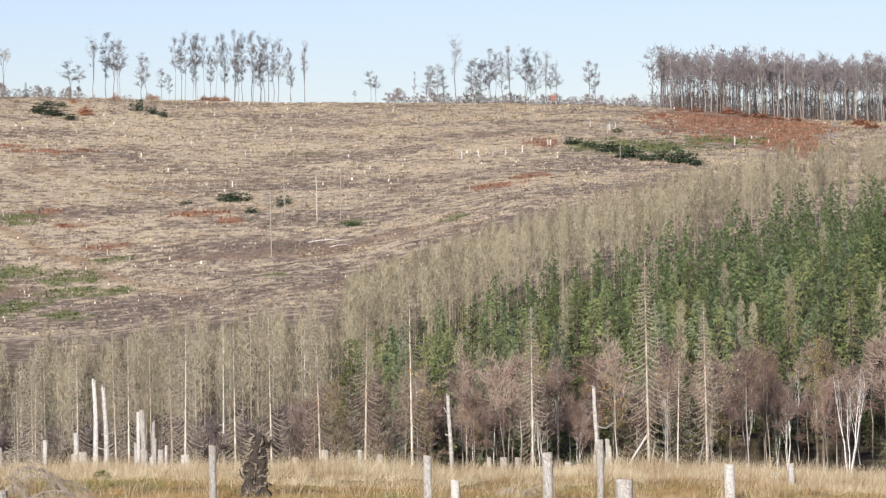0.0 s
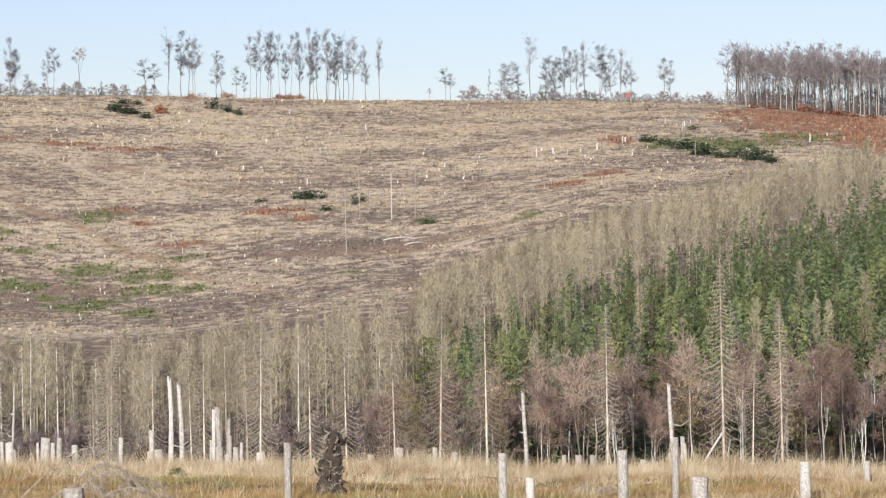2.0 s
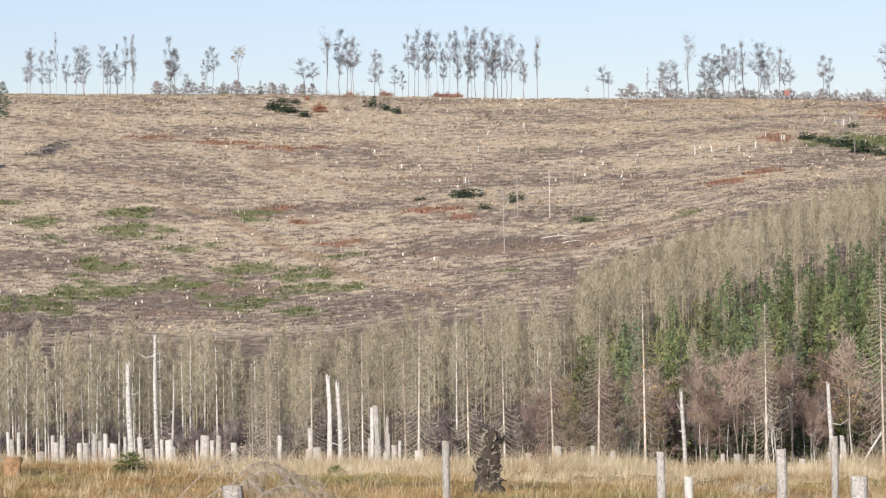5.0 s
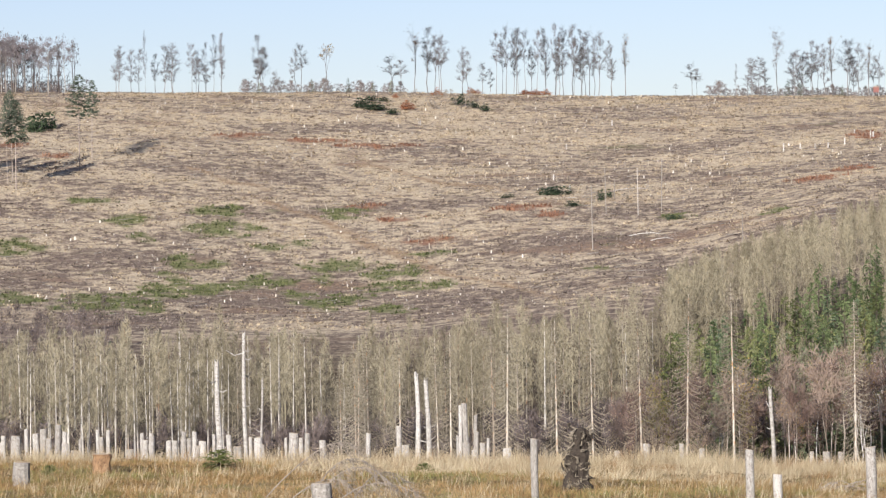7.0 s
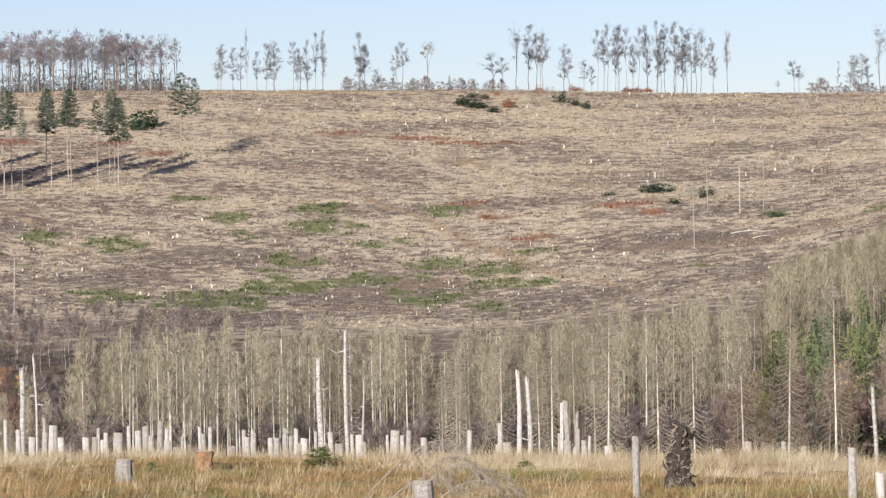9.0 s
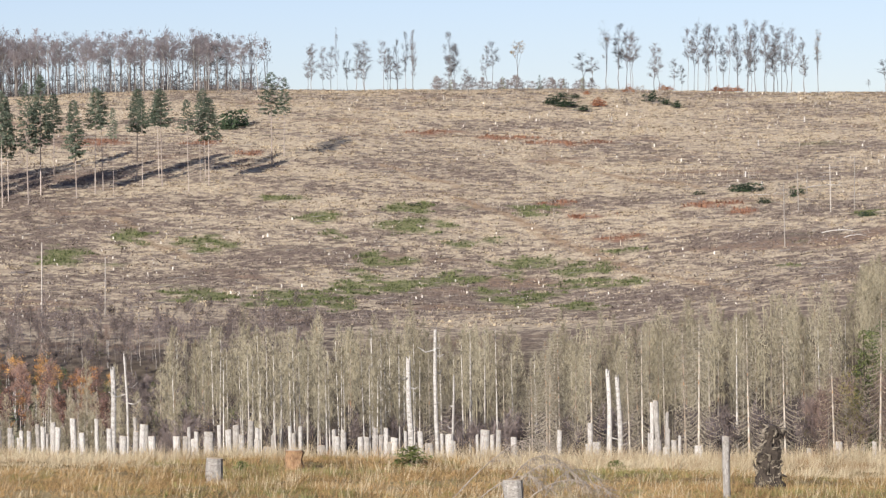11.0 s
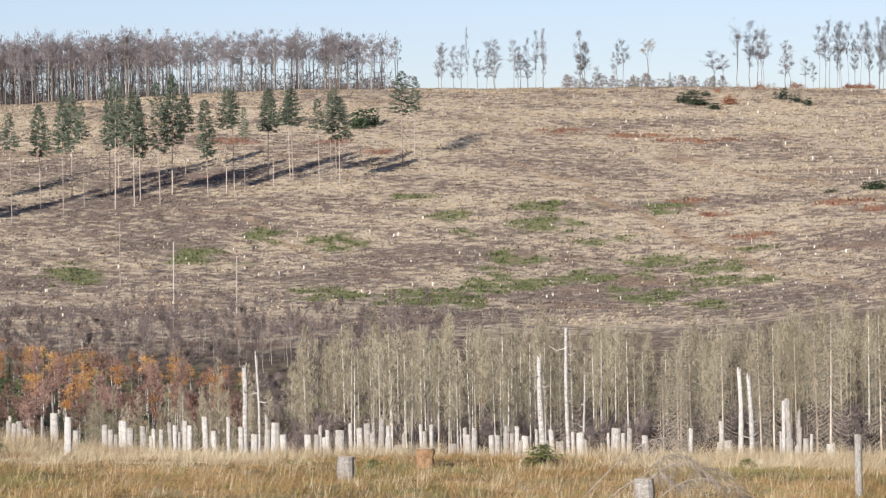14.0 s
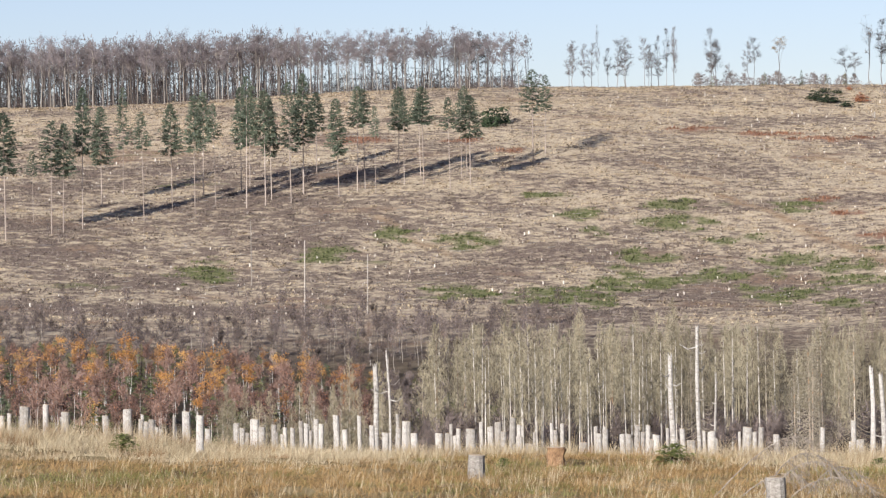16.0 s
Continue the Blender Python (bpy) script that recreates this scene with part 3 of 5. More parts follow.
STUMPS_B = [(-15.44, 150, 1.6, 0.22), (-15.41, 150, 1.3, 0.19), (-15.3, 150, 1.2, 0.19), (-15.27, 150, 1.5, 0.17), (-15.14, 150, 1.5, 0.19), (-14.99, 150, 1.8, 0.19), (-14.92, 150, 1.7, 0.19), (-14.86, 150, 1.4, 0.12), (-14.77, 150, 1.9, 0.22), (-14.7, 150, 1.7, 0.22), (-14.42, 150, 2.1, 0.26), (-14.28, 150, 1.5, 0.22), (-14.05, 150, 2.1, 0.17), (-13.84, 150, 1.7, 0.22), (-13.63, 150, 1.4, 0.29), (-13.44, 150, 1.6, 0.24), (-13.41, 150, 2.2, 0.14), (-13.33, 150, 1.9, 0.26), (-13.26, 150, 1.9, 0.22), (-13.15, 150, 1.4, 0.31), (-12.76, 150, 1.4, 0.31), (-12.62, 150, 1.4, 0.24), (-12.56, 150, 1.8, 0.14), (-12.49, 150, 1.3, 0.19)]
STUMPS_C = [(-12.44, 150, 1.6, 0.19), (-12.29, 150, 1.3, 0.14), (-12.21, 150, 1.6, 0.38), (-12.16, 117, 0.8, 0.51), (-12.06, 150, 1.9, 0.17), (-11.91, 150, 1.7, 0.26), (-11.79, 150, 1.9, 0.29), (-11.7, 150, 1.5, 0.31), (-11.58, 150, 2.1, 0.26), (-11.46, 150, 1.8, 0.19), (-11.45, 150, 1.3, 0.29), (-11.28, 150, 1.0, 0.34), (-11.2, 150, 1.5, 0.14), (-10.91, 150, 1.9, 0.14), (-10.84, 150, 1.6, 0.19), (-10.75, 150, 1.9, 0.17), (-10.38, 150, 1.1, 0.29), (-10.19, 150, 1.8, 0.17), (-10.15, 150, 1.5, 0.24), (-10.06, 150, 1.8, 0.14), (-10.04, 150, 1.7, 0.24), (-9.76, 150, 1.5, 0.22), (-9.66, 150, 1.1, 0.24), (-9.66, 150, 1.5, 0.24)]
STUMPS_D = [(-9.54, 150, 1.9, 0.17), (-9.53, 150, 1.3, 0.19), (-9.45, 150, 1.6, 0.19), (-9.35, 150, 1.9, 0.19), (-9.3, 150, 1.3, 0.22), (-9.23, 150, 1.5, 0.29), (-9.03, 150, 1.8, 0.14), (-8.76, 150, 1.8, 0.22), (-8.69, 150, 1.3, 0.14), (-8.6, 150, 1.3, 0.24), (-8.43, 150, 1.7, 0.14), (-8.31, 150, 1.7, 0.34), (-8.24, 150, 1.4, 0.14), (-7.86, 150, 1.7, 0.12), (-7.75, 150, 1.9, 0.41), (-7.62, 150, 1.7, 0.19), (-7.53, 150, 1.9, 0.22), (-7.28, 93, 0.9, 0.49), (-7.26, 150, 1.6, 0.26), (-6.53, 150, 1.9, 0.19), (-6.05, 150, 1.3, 0.29), (-6.02, 150, 2.2, 0.22), (-5.9, 150, 1.4, 0.34), (-5.06, 150, 1.8, 0.1)]
STUMPS_E = [(-5.02, 150, 3.1, 0.17), (-4.9, 150, 1.5, 0.31), (-4.9, 150, 3.2, 0.24), (-4.79, 150, 1.2, 0.22), (-4.79, 150, 2.7, 0.14), (-4.75, 150, 2.0, 0.12), (-4.65, 150, 1.5, 0.22), (-4.58, 150, 1.7, 0.12), (-4.24, 150, 1.3, 0.34), (-3.81, 103, 1.9, 0.21), (-2.46, 150, 1.2, 0.24), (-1.99, 150, 1.5, 0.29), (-1.41, 150, 1.5, 0.19), (-1.09, 150, 1.3, 0.22), (-0.3, 102, 1.6, 0.23), (0.15, 102, 0.9, 0.24), (0.7, 150, 1.2, 0.17), (0.95, 150, 1.2, 0.29), (1.18, 150, 1.2, 0.22), (1.66, 102, 1.7, 0.28), (1.99, 150, 1.0, 0.26), (2.43, 150, 1.3, 0.14), (2.51, 99, 2.1, 0.19), (2.62, 150, 1.2, 0.12)]
STUMPS_F = [(2.65, 150, 2.0, 0.19), (2.7, 150, 1.7, 0.14), (2.92, 99, 1.0, 0.43), (4.35, 150, 1.1, 0.19), (4.62, 110, 1.2, 0.3), (5.38, 136, 0.4, 0.26), (5.62, 127, 0.9, 0.2)]
STUMPS = STUMPS_A + STUMPS_B + STUMPS_C + STUMPS_D + STUMPS_E + STUMPS_F
# tall broken trunks behind the brow of the meadow
SNAGS = [(-5.69, 165, 5.6, 0.24), (-5.53, 165, 5.3, 0.24), (2.48, 165, 5.2, 0.21), (-8.93, 165, 6.1, 0.27), (-8.50, 165, 7.5, 0.19), (-8.25, 165, 5.3, 0.11), (-13.77, 165, 5.4, 0.27), (-13.54, 165, 6.0, 0.11), (0.08, 165, 4.9, 0.21)]
# dead spruces along the edge of the wood: bearing, distance, height
FRONT_DEAD = [(-6.70, 391, 18.5), (-6.50, 396, 21.1), (-5.99, 392, 20.2), (-5.35, 397, 20.2), (-5.17, 393, 20.7), (-4.45, 398, 23.0), (-4.27, 394, 23.2), (-3.43, 399, 21.8), (-2.84, 395, 22.6), (-2.04, 391, 22.5), (-0.55, 396, 24.9), (1.41, 392, 21.8), (3.31, 397, 26.5), (4.26, 393, 21.7), (-8.53, 398, 21.1), (-6.71, 394, 20.3), (-6.55, 399, 19.8), (3.76, 395, 16.1), (-1.34, 391, 23.9), (-6.95, 396, 18.0)]
# undergrowth on the slope: bearing, distance, half width in degrees, half depth in metres
GREEN_PATCHES_A = [(-13.46, 952, 0.32, 11), (-12.26, 940, 0.46, 9), (-14.57, 923, 0.42, 12), (-16.51, 896, 0.46, 14), (-12.37, 855, 0.55, 10), (-10.80, 849, 0.74, 14), (-9.73, 872, 0.42, 8), (-8.88, 994, 0.37, 7), (-8.84, 970, 0.32, 7), (-9.45, 916, 0.28, 6), (-6.97, 909, 0.46, 6), (-8.31, 885, 0.37, 7), (-6.98, 852, 0.55, 8), (-6.87, 992, 0.32, 5), (-10.50, 981, 0.28, 5), (-11.00, 1012, 0.37, 4), (-12.17, 942, 0.32, 9), (-10.82, 850, 0.55, 10), (-9.52, 916, 0.28, 7), (-8.41, 966, 0.23, 6), (-6.95, 906, 0.46, 6), (-6.03, 892, 0.37, 9), (-7.33, 848, 0.37, 8), (-6.12, 870, 0.46, 7)]
GREEN_PATCHES_B = [(-6.77, 852, 0.37, 6), (-5.48, 864, 0.37, 5), (-10.61, 983, 0.23, 5), (-5.38, 913, 0.37, 4), (-8.05, 936, 0.23, 4), (-1.49, 945, 0.18, 4), (0.20, 922, 0.18, 4), (-6.83, 984, 0.32, 7), (-6.11, 894, 0.37, 7), (-6.99, 849, 0.37, 7), (-6.21, 828, 0.37, 7), (-5.33, 914, 0.23, 4), (-1.32, 941, 0.23, 4), (-2.81, 861, 0.23, 4), (3.22, 1093, 1.11, 20), (4.78, 1123, 0.83, 13)]
GREEN_PATCHES_C = [(-10.36, 980, 0.28, 8), (-10.22, 956, 0.14, 4), (-10.07, 949, 0.13, 4), (-9.07, 996, 0.23, 8), (-8.7, 997, 0.14, 6), (-8.89, 964, 0.44, 9), (-9.25, 969, 0.18, 5), (-9.54, 915, 0.29, 9), (-8.99, 913, 0.23, 4), (-9.77, 898, 0.18, 3), (-9.55, 885, 0.18, 7), (-9.09, 872, 0.39, 11), (-8.61, 880, 0.18, 5), (-9.83, 864, 0.39, 9), (-10.47, 854, 0.31, 11), (-10.11, 837, 0.29, 8), (-8.07, 933, 0.23, 5), (-7.99, 882, 0.29, 9), (-8.44, 878, 0.18, 5), (-7.52, 942, 0.2, 5), (-7.2, 905, 0.14, 7), (-7.23, 885, 0.24, 5), (-7.62, 861, 0.24, 7), (-7.26, 847, 0.29, 10)]
GREEN_PATCHES = GREEN_PATCHES_A + GREEN_PATCHES_B + GREEN_PATCHES_C
# bracken and bare earth on the slope, in the same terms
RED_PATCHES = [(-8.48, 1157, 0.46, 4), (-7.28, 1146, 0.55, 4), (-6.27, 1132, 0.55, 5), (-12.24, 1130, 0.28, 6), (-11.51, 1104, 0.23, 4), (-3.99, 980, 0.46, 6), (-3.44, 964, 0.23, 5), (1.46, 1004, 0.32, 6), (4.78, 1237, 1.29, 93), (5.70, 1198, 0.65, 58), (4.05, 1254, 0.46, 42), (1.65, 1106, 0.28, 10), (5.55, 1140, 0.5, 45), (5.95, 1105, 0.35, 40), (-6.47, 999, 0.28, 3), (-6.01, 974, 0.37, 3), (-5.46, 937, 0.37, 4), (0.81, 987, 0.55, 6), (-13.94, 1137, 0.37, 7)]
# grey forest track at the edge of the beeches, in the same terms
FOREST_TRACK = [(6.41, 1248, 0.05, 48), (6.37, 1172, 0.05, 31), (6.32, 1113, 0.06, 31), (6.26, 1065, 0.06, 26), (2.83, 1179, 0.07, 10), (2.71, 1164, 0.09, 10), (2.95, 1195, 0.07, 8)]
# worn logging trails down the slope: bearing and distance of both ends
TRAILS = [(-8.13, 1010, -3.40, 810), (-13.71, 979, -12.54, 914), (-7.86, 998, -5.47, 896), (-9.41, 1078, -8.13, 1030), (-6.64, 1087, -4.17, 1014)]
# dark evergreen shrubs: bearing, distance, width, height
SHRUBS_A = [(-6.53, 1227, 6.7, 3.2), (-6.30, 1219, 7.9, 2.7), (-6.03, 1208, 6.6, 2.7), (-6.39, 1252, 4.8, 1.6), (-6.18, 1248, 4.0, 1.4), (-4.93, 1235, 4.4, 3.2), (-4.70, 1225, 4.7, 3.2), (-4.52, 1216, 3.9, 2.7), (2.16, 1100, 6.0, 2.8), (2.43, 1088, 7.0, 3.2), (2.74, 1076, 6.2, 2.8), (3.05, 1055, 6.8, 3.4), (3.32, 1044, 6.7, 3.7), (3.60, 1046, 6.7, 3.7), (3.88, 1036, 6.7, 3.7), (4.15, 1023, 5.9, 3.0), (2.87, 1141, 5.5, 2.9), (2.30, 1181, 4.2, 2.3), (-3.35, 1002, 6.5, 2.9), (-3.53, 1004, 4.9, 2.3), (-4.17, 1003, 4.2, 1.6), (-2.66, 988, 3.5, 4.5), (-3.12, 978, 4.1, 2.2), (-1.46, 939, 5.1, 1.8)]
SHRUBS_B = [(-2.52, 992, 2.2, 3.2), (-11.72, 1172, 7.6, 5.7), (-11.87, 1163, 5.6, 4.9), (-8.84, 1000, 6.4, 1.6)]
SHRUBS = SHRUBS_A + SHRUBS_B
# rust-leaved beech scrub, in the same terms
RED_SHRUBS = [(-4.72, 1300, 5.4, 2.1), (-3.85, 1300, 4.2, 1.9), (-3.69, 1300, 4.6, 2.3), (-3.53, 1300, 3.8, 1.7), (-5.80, 1220, 3.9, 2.8), (-5.98, 1260, 2.8, 2.4), (-5.30, 1284, 3.3, 2.1), (3.45, 1204, 3.1, 3.1), (3.59, 1219, 2.4, 2.4), (3.9, 1268, 6.0, 2.4), (4.15, 1264, 7.0, 2.8), (4.42, 1262, 6.0, 2.2), (4.7, 1266, 7.0, 3.0), (4.95, 1260, 6.0, 2.4), (5.2, 1262, 7.5, 2.6), (5.5, 1256, 6.0, 2.4), (5.8, 1258, 6.5, 2.6), (6.8, 1240, 7.0, 2.6), (7.0, 1215, 6.0, 2.4)]
# single trees on the ridge: bearing, height, crown width, 0 bare, 1 bronze leaves, 2 narrow with bronze leaves, 3 thin oak
RIDGE_TREES_A = [(-6.03, 13.9, 5.8, 0), (-5.66, 21.5, 5.4, 1), (-5.45, 24.1, 7.1, 0), (-5.23, 21.7, 5.4, 0), (-4.88, 17.6, 5.4, 0), (-4.56, 11.5, 4.2, 0), (-4.33, 22.9, 4.2, 0), (-4.17, 25.0, 4.6, 0), (-4.00, 24.3, 4.2, 0), (-3.85, 23.5, 3.8, 0), (-3.67, 23.6, 4.2, 0), (-3.52, 24.4, 4.2, 0), (-3.37, 25.7, 5.0, 0), (-3.23, 24.9, 5.4, 0), (-3.08, 25.4, 5.4, 0), (-2.95, 23.8, 5.0, 0), (-2.81, 23.4, 5.4, 0), (-2.66, 23.0, 5.4, 0), (-2.44, 20.1, 4.2, 0), (-2.22, 22.6, 4.2, 2), (-1.14, 11.6, 4.6, 0), (-1.40, 4.4, 2.1, 0), (-0.42, 11.6, 1.7, 0), (-0.19, 13.8, 5.8, 0)]
RIDGE_TREES_B = [(-0.04, 14.7, 5.4, 0), (0.26, 24.1, 5.4, 1), (0.52, 17.5, 6.3, 0), (0.66, 16.8, 5.0, 0), (0.83, 20.6, 5.8, 0), (1.01, 19.9, 5.4, 0), (1.15, 22.4, 5.0, 2), (1.38, 21.3, 7.1, 0), (1.55, 20.1, 5.4, 0), (1.72, 20.1, 4.6, 2), (1.90, 15.9, 5.0, 0), (2.42, 17.0, 5.4, 0), (-10.48, 17.7, 5.4, 0), (-10.16, 16.5, 4.6, 0), (-10.05, 23.5, 1.7, 0), (-9.76, 17.7, 5.8, 0), (-9.61, 18.5, 5.8, 0), (-9.30, 18.5, 4.2, 0), (-9.19, 13.1, 7.1, 0), (-8.95, 21.4, 3.8, 0), (-8.82, 22.2, 3.3, 0), (-8.23, 21.3, 6.3, 0), (-8.12, 17.2, 4.6, 0), (-7.52, 17.9, 5.0, 0)]
RIDGE_TREES_C = [(-7.12, 18.2, 5.4, 3), (-7.92, 8.4, 6.3, 0), (-12.30, 19.4, 8.4, 0), (-12.00, 21.5, 6.3, 0)]
RIDGE_TREES = RIDGE_TREES_A + RIDGE_TREES_B + RIDGE_TREES_C
# long-stemmed spruces left on the slope: bearing, distance, height, crown half width, share of bare stem
TALL_SPRUCES_A = [(-19.74, 948, 35.7, 4.6, 0.55), (-19.29, 980, 20.9, 1.9, 0.65), (-19.0, 957, 32.2, 3.8, 0.55), (-18.81, 961, 30.9, 3.4, 0.62), (-18.5, 968, 40.1, 2.8, 0.53), (-18.18, 1013, 29.3, 4.1, 0.42), (-17.83, 1032, 32.8, 2.6, 0.39), (-17.5, 982, 31.1, 2.8, 0.64), (-17.04, 996, 31.7, 3.4, 0.59), (-16.67, 992, 34.4, 3.2, 0.56), (-16.53, 1027, 31.1, 3.3, 0.52), (-16.33, 1007, 30.0, 2.3, 0.65), (-15.83, 1003, 38.4, 3.5, 0.54), (-15.91, 1031, 31.9, 3.0, 0.45), (-15.77, 1045, 30.3, 2.7, 0.44), (-15.52, 1005, 34.0, 3.5, 0.6), (-15.42, 1015, 31.1, 2.9, 0.47), (-15.1, 1007, 36.0, 3.9, 0.44)]
TALL_SPRUCES_B = [(-14.9, 1024, 36.4, 4.1, 0.41), (-14.68, 1066, 25.4, 3.1, 0.53), (-14.32, 1017, 29.5, 3.6, 0.5), (-14.02, 1025, 31.8, 3.0, 0.64), (-13.89, 1029, 30.4, 3.0, 0.67), (-13.72, 1019, 26.6, 1.6, 0.72), (-13.34, 1050, 28.4, 3.4, 0.61), (-13.25, 1034, 27.8, 2.0, 0.64), (-12.93, 1035, 30.1, 3.6, 0.67), (-12.98, 1052, 25.5, 2.4, 0.73), (-12.5, 1027, 27.7, 2.6, 0.76), (-12.31, 1045, 27.8, 2.0, 0.61), (-12.17, 1036, 27.2, 3.7, 0.59), (-12.22, 1051, 28.0, 2.4, 0.7), (-11.14, 1079, 29.6, 4.3, 0.56), (-10.94, 1097, 25.7, 2.5, 0.59)]
TALL_SPRUCES = TALL_SPRUCES_A + TALL_SPRUCES_B
# bare poles standing on the slope: bearing, distance, height, thickness
POLES = [(-1.67, 952, 15.3, 0.29), (-2.05, 952, 13.4, 0.28), (-2.80, 896, 16.6, 0.26), (-2.57, 959, 12.9, 0.24), (-2.43, 988, 5.7, 0.25), (-0.36, 862, 8.6, 0.22), (2.92, 1048, 5.4, 0.20), (-15.77, 873, 16.1, 0.25), (-14.91, 816, 17.7, 0.32), (-13.89, 816, 14.4, 0.24)]
# pale high stumps that stand out on the slope: bearing, distance, height
SLOPE_STUMPS = [(0.33, 1072, 2.6), (0.60, 1078, 1.7), (0.84, 1074, 1.7), (1.05, 1074, 1.7), (1.32, 1080, 2.3), (1.48, 1111, 2.0), (1.74, 1098, 2.5), (1.78, 1098, 2.1), (2.39, 1188, 2.7), (2.44, 1160, 3.0), (2.72, 1145, 3.0), (2.75, 1145, 3.3), (2.85, 1160, 2.6), (3.81, 1290, 1.7), (4.78, 1106, 2.7), (3.50, 1212, 1.8), (3.74, 1146, 1.5), (5.06, 1130, 1.5), (5.33, 1114, 1.4), (-2.45, 1169, 1.9), (-5.58, 1176, 1.9), (-3.16, 1010, 2.0), (-3.42, 1036, 1.7), (-3.20, 1108, 1.8)]
# rows of planting stakes on the slope: bearing and distance of both ends, number
STAKE_ROWS = [(-9.68, 1081, -8.35, 1064, 7), (-8.03, 1048, -6.01, 1014, 13), (-7.85, 1006, -6.57, 982, 10), (-6.57, 972, -5.10, 911, 12), (-2.40, 1054, -0.47, 1083, 12), (-4.33, 1173, -2.67, 1097, 10), (-5.17, 1054, -3.14, 1035, 11), (-1.11, 1044, 0.44, 976, 8), (-10.07, 1084, -8.78, 1042, 8), (-7.96, 1009, -6.05, 944, 14), (-4.45, 1036, -3.25, 1042, 7), (-7.01, 1020, -5.55, 1030, 8), (-3.13, 1120, -2.21, 1095, 6), (-0.74, 1198, 1.10, 1151, 7), (-11.72, 1130, -11.26, 1114, 4), (-7.28, 1203, -5.99, 1186, 5)]
build_ground()

# ---- kinds of trees ----
def merged(*bufs):
    """One buffer out of several."""
    out = Buf()
    for q in bufs:
        n0 = len(out.v)
        out.v += q.v
        out.f += [tuple(i + n0 for i in face) for face in q.f]
    return out


DEAD_LABEL = "standing dead spruce, grey and needleless, with drooping bare boughs"


def kind_dead(name, group, specs, label, bark, height=20.0):
    vs = []
    for s, kw in specs:
        t, c = dead_spruce_bufs(s, h=height, **kw)
        vs.append(variant(label, ("trunk", t, bark, "pale bare trunk"), ("crown", c, M_DEADTWIG, "bare grey-tan boughs and twigs")))
    return Kind(name, "dead tree", group, vs, height)


FRONT = Kind("dead_spruce", "dead tree", "dead spruces along the edge of the wood", [variant("tall dead spruce with peeling trunk and drooping bare boughs", ("trunk", t, M_FRONTBARK, "pale peeling trunk"), ("crown", c, M_FRONTTWIG, "bare grey-tan boughs swept up at the ends")) for t, c in [sweeping_spruce_bufs(s, 22.0, cl, ra) for s, cl, ra in ((1, 0.05, 2.7), (2, 0.1, 2.2), (3, 0.16, 1.9), (4, 0.08, 2.5))]], 22.0)
DEAD = kind_dead("dead_spruce", "dead spruces in the valley", [(s, dict(clear=c, rad=ra)) for s, c, ra in ((5, 0.36, 2.0), (6, 0.45, 1.7), (7, 0.4, 2.2), (8, 0.26, 2.1), (19, 0.52, 1.6))], DEAD_LABEL, M_DEADBARK)
STEMS = kind_dead("dead_spruce", "dead spruces in the valley", [(s, dict(boughs=55, clear=c, rad=1.5, r0=0.14)) for s, c in ((9, 0.58), (10, 0.66), (11, 0.5))], "slender dead spruce with a long bare white stem", M_WHITEBARK)
LOWDEAD = kind_dead("dead_spruce", "low dead spruces before the autumn trees", [(s, dict(boughs=90, clear=0.05, rad=1.5, r0=0.06, tl=0.6, tw=0.09)) for s in (12, 13, 14)], "low bushy dead spruce, tan and needleless", M_DEADBARK, 9.0)
FAR_DEAD = [merged(*dead_spruce_bufs(s, boughs=46, twigs=8, tw=0.12, tl=1.25, bw=0.07, rad=ra, clear=0.5, sides=3, r0=0.1)) for s, ra in ((15, 2.0), (16, 2.3), (17, 1.8), (18, 2.1))]
SPRUCE = Kind("spruce", "tree", "green spruces", [variant(lab, ("trunk", t, M_GREENBARK, ""), ("crown", c, m, "dark green needled boughs")) for (t, c), m, lab in [(green_spruce_bufs(s, rad=ra), m, lab) for s, ra, m, lab in ((21, 4.7, M_GREEN, "living green spruce in a dense stand"), (22, 4.0, M_GREEN, "living green spruce in a dense stand"), (23, 5.0, M_OLIVEGREEN, "living olive-green spruce in a dense stand"), (24, 4.4, M_BLUEGREEN, "living bluish-green spruce in a dense stand"), (25, 4.6, M_OLIVEGREEN, "living olive-green spruce in a dense stand"))]], 18.0)


def tall_variants():
    out = []
    for s, b, cl, sp in ((31, 230, 0.42, 11), (32, 150, 0.44, 8), (33, 200, 0.53, 11), (34, 130, 0.55, 8), (35, 170, 0.62, 11), (36, 110, 0.66, 8)):
        t, c = green_spruce_bufs(s, h=30, clear=cl, rad=3.3, boughs=b, sprays=int(sp * 1.4), power=0.55, droop=0.75, r0=0.15, spray=0.9, slim=0.21)
        out.append(variant("tall spruce with a long bare stem and a high green crown", ("trunk", t, M_TALLBARK, "bare grey-brown stem"), ("crown", c, M_TALLGREEN, "dark blue-green crown" if sp > 8 else "thin blue-green crown")))
    return out


TALL = Kind("tall_spruce", "tree", "long-stemmed spruces on the slope", tall_variants(), 30.0)


def broad(name, group, label, specs, bark, twig, height, leaf=None, leaf_kw=(6, 0.5), limb_mat=None):
    vs = []
    for s, kw in specs:
        w, a, f, tips = bare_tree_bufs(s, h=height, **kw)
        # boughs belong to the crown where they share its colour, else to the trunk
        parts = [("trunk", w if limb_mat else merged(w, a), bark, ""), ("crown", merged(f, a) if limb_mat else f, twig, "haze of bare branches and twigs")]
        if leaf:
            parts.append(("foliage", leaf_buf(s, tips, *leaf_kw), leaf, "dry leaves still on the twigs"))
        vs.append(variant(label, *parts))
    return Kind(name, "tree", group, vs, height)


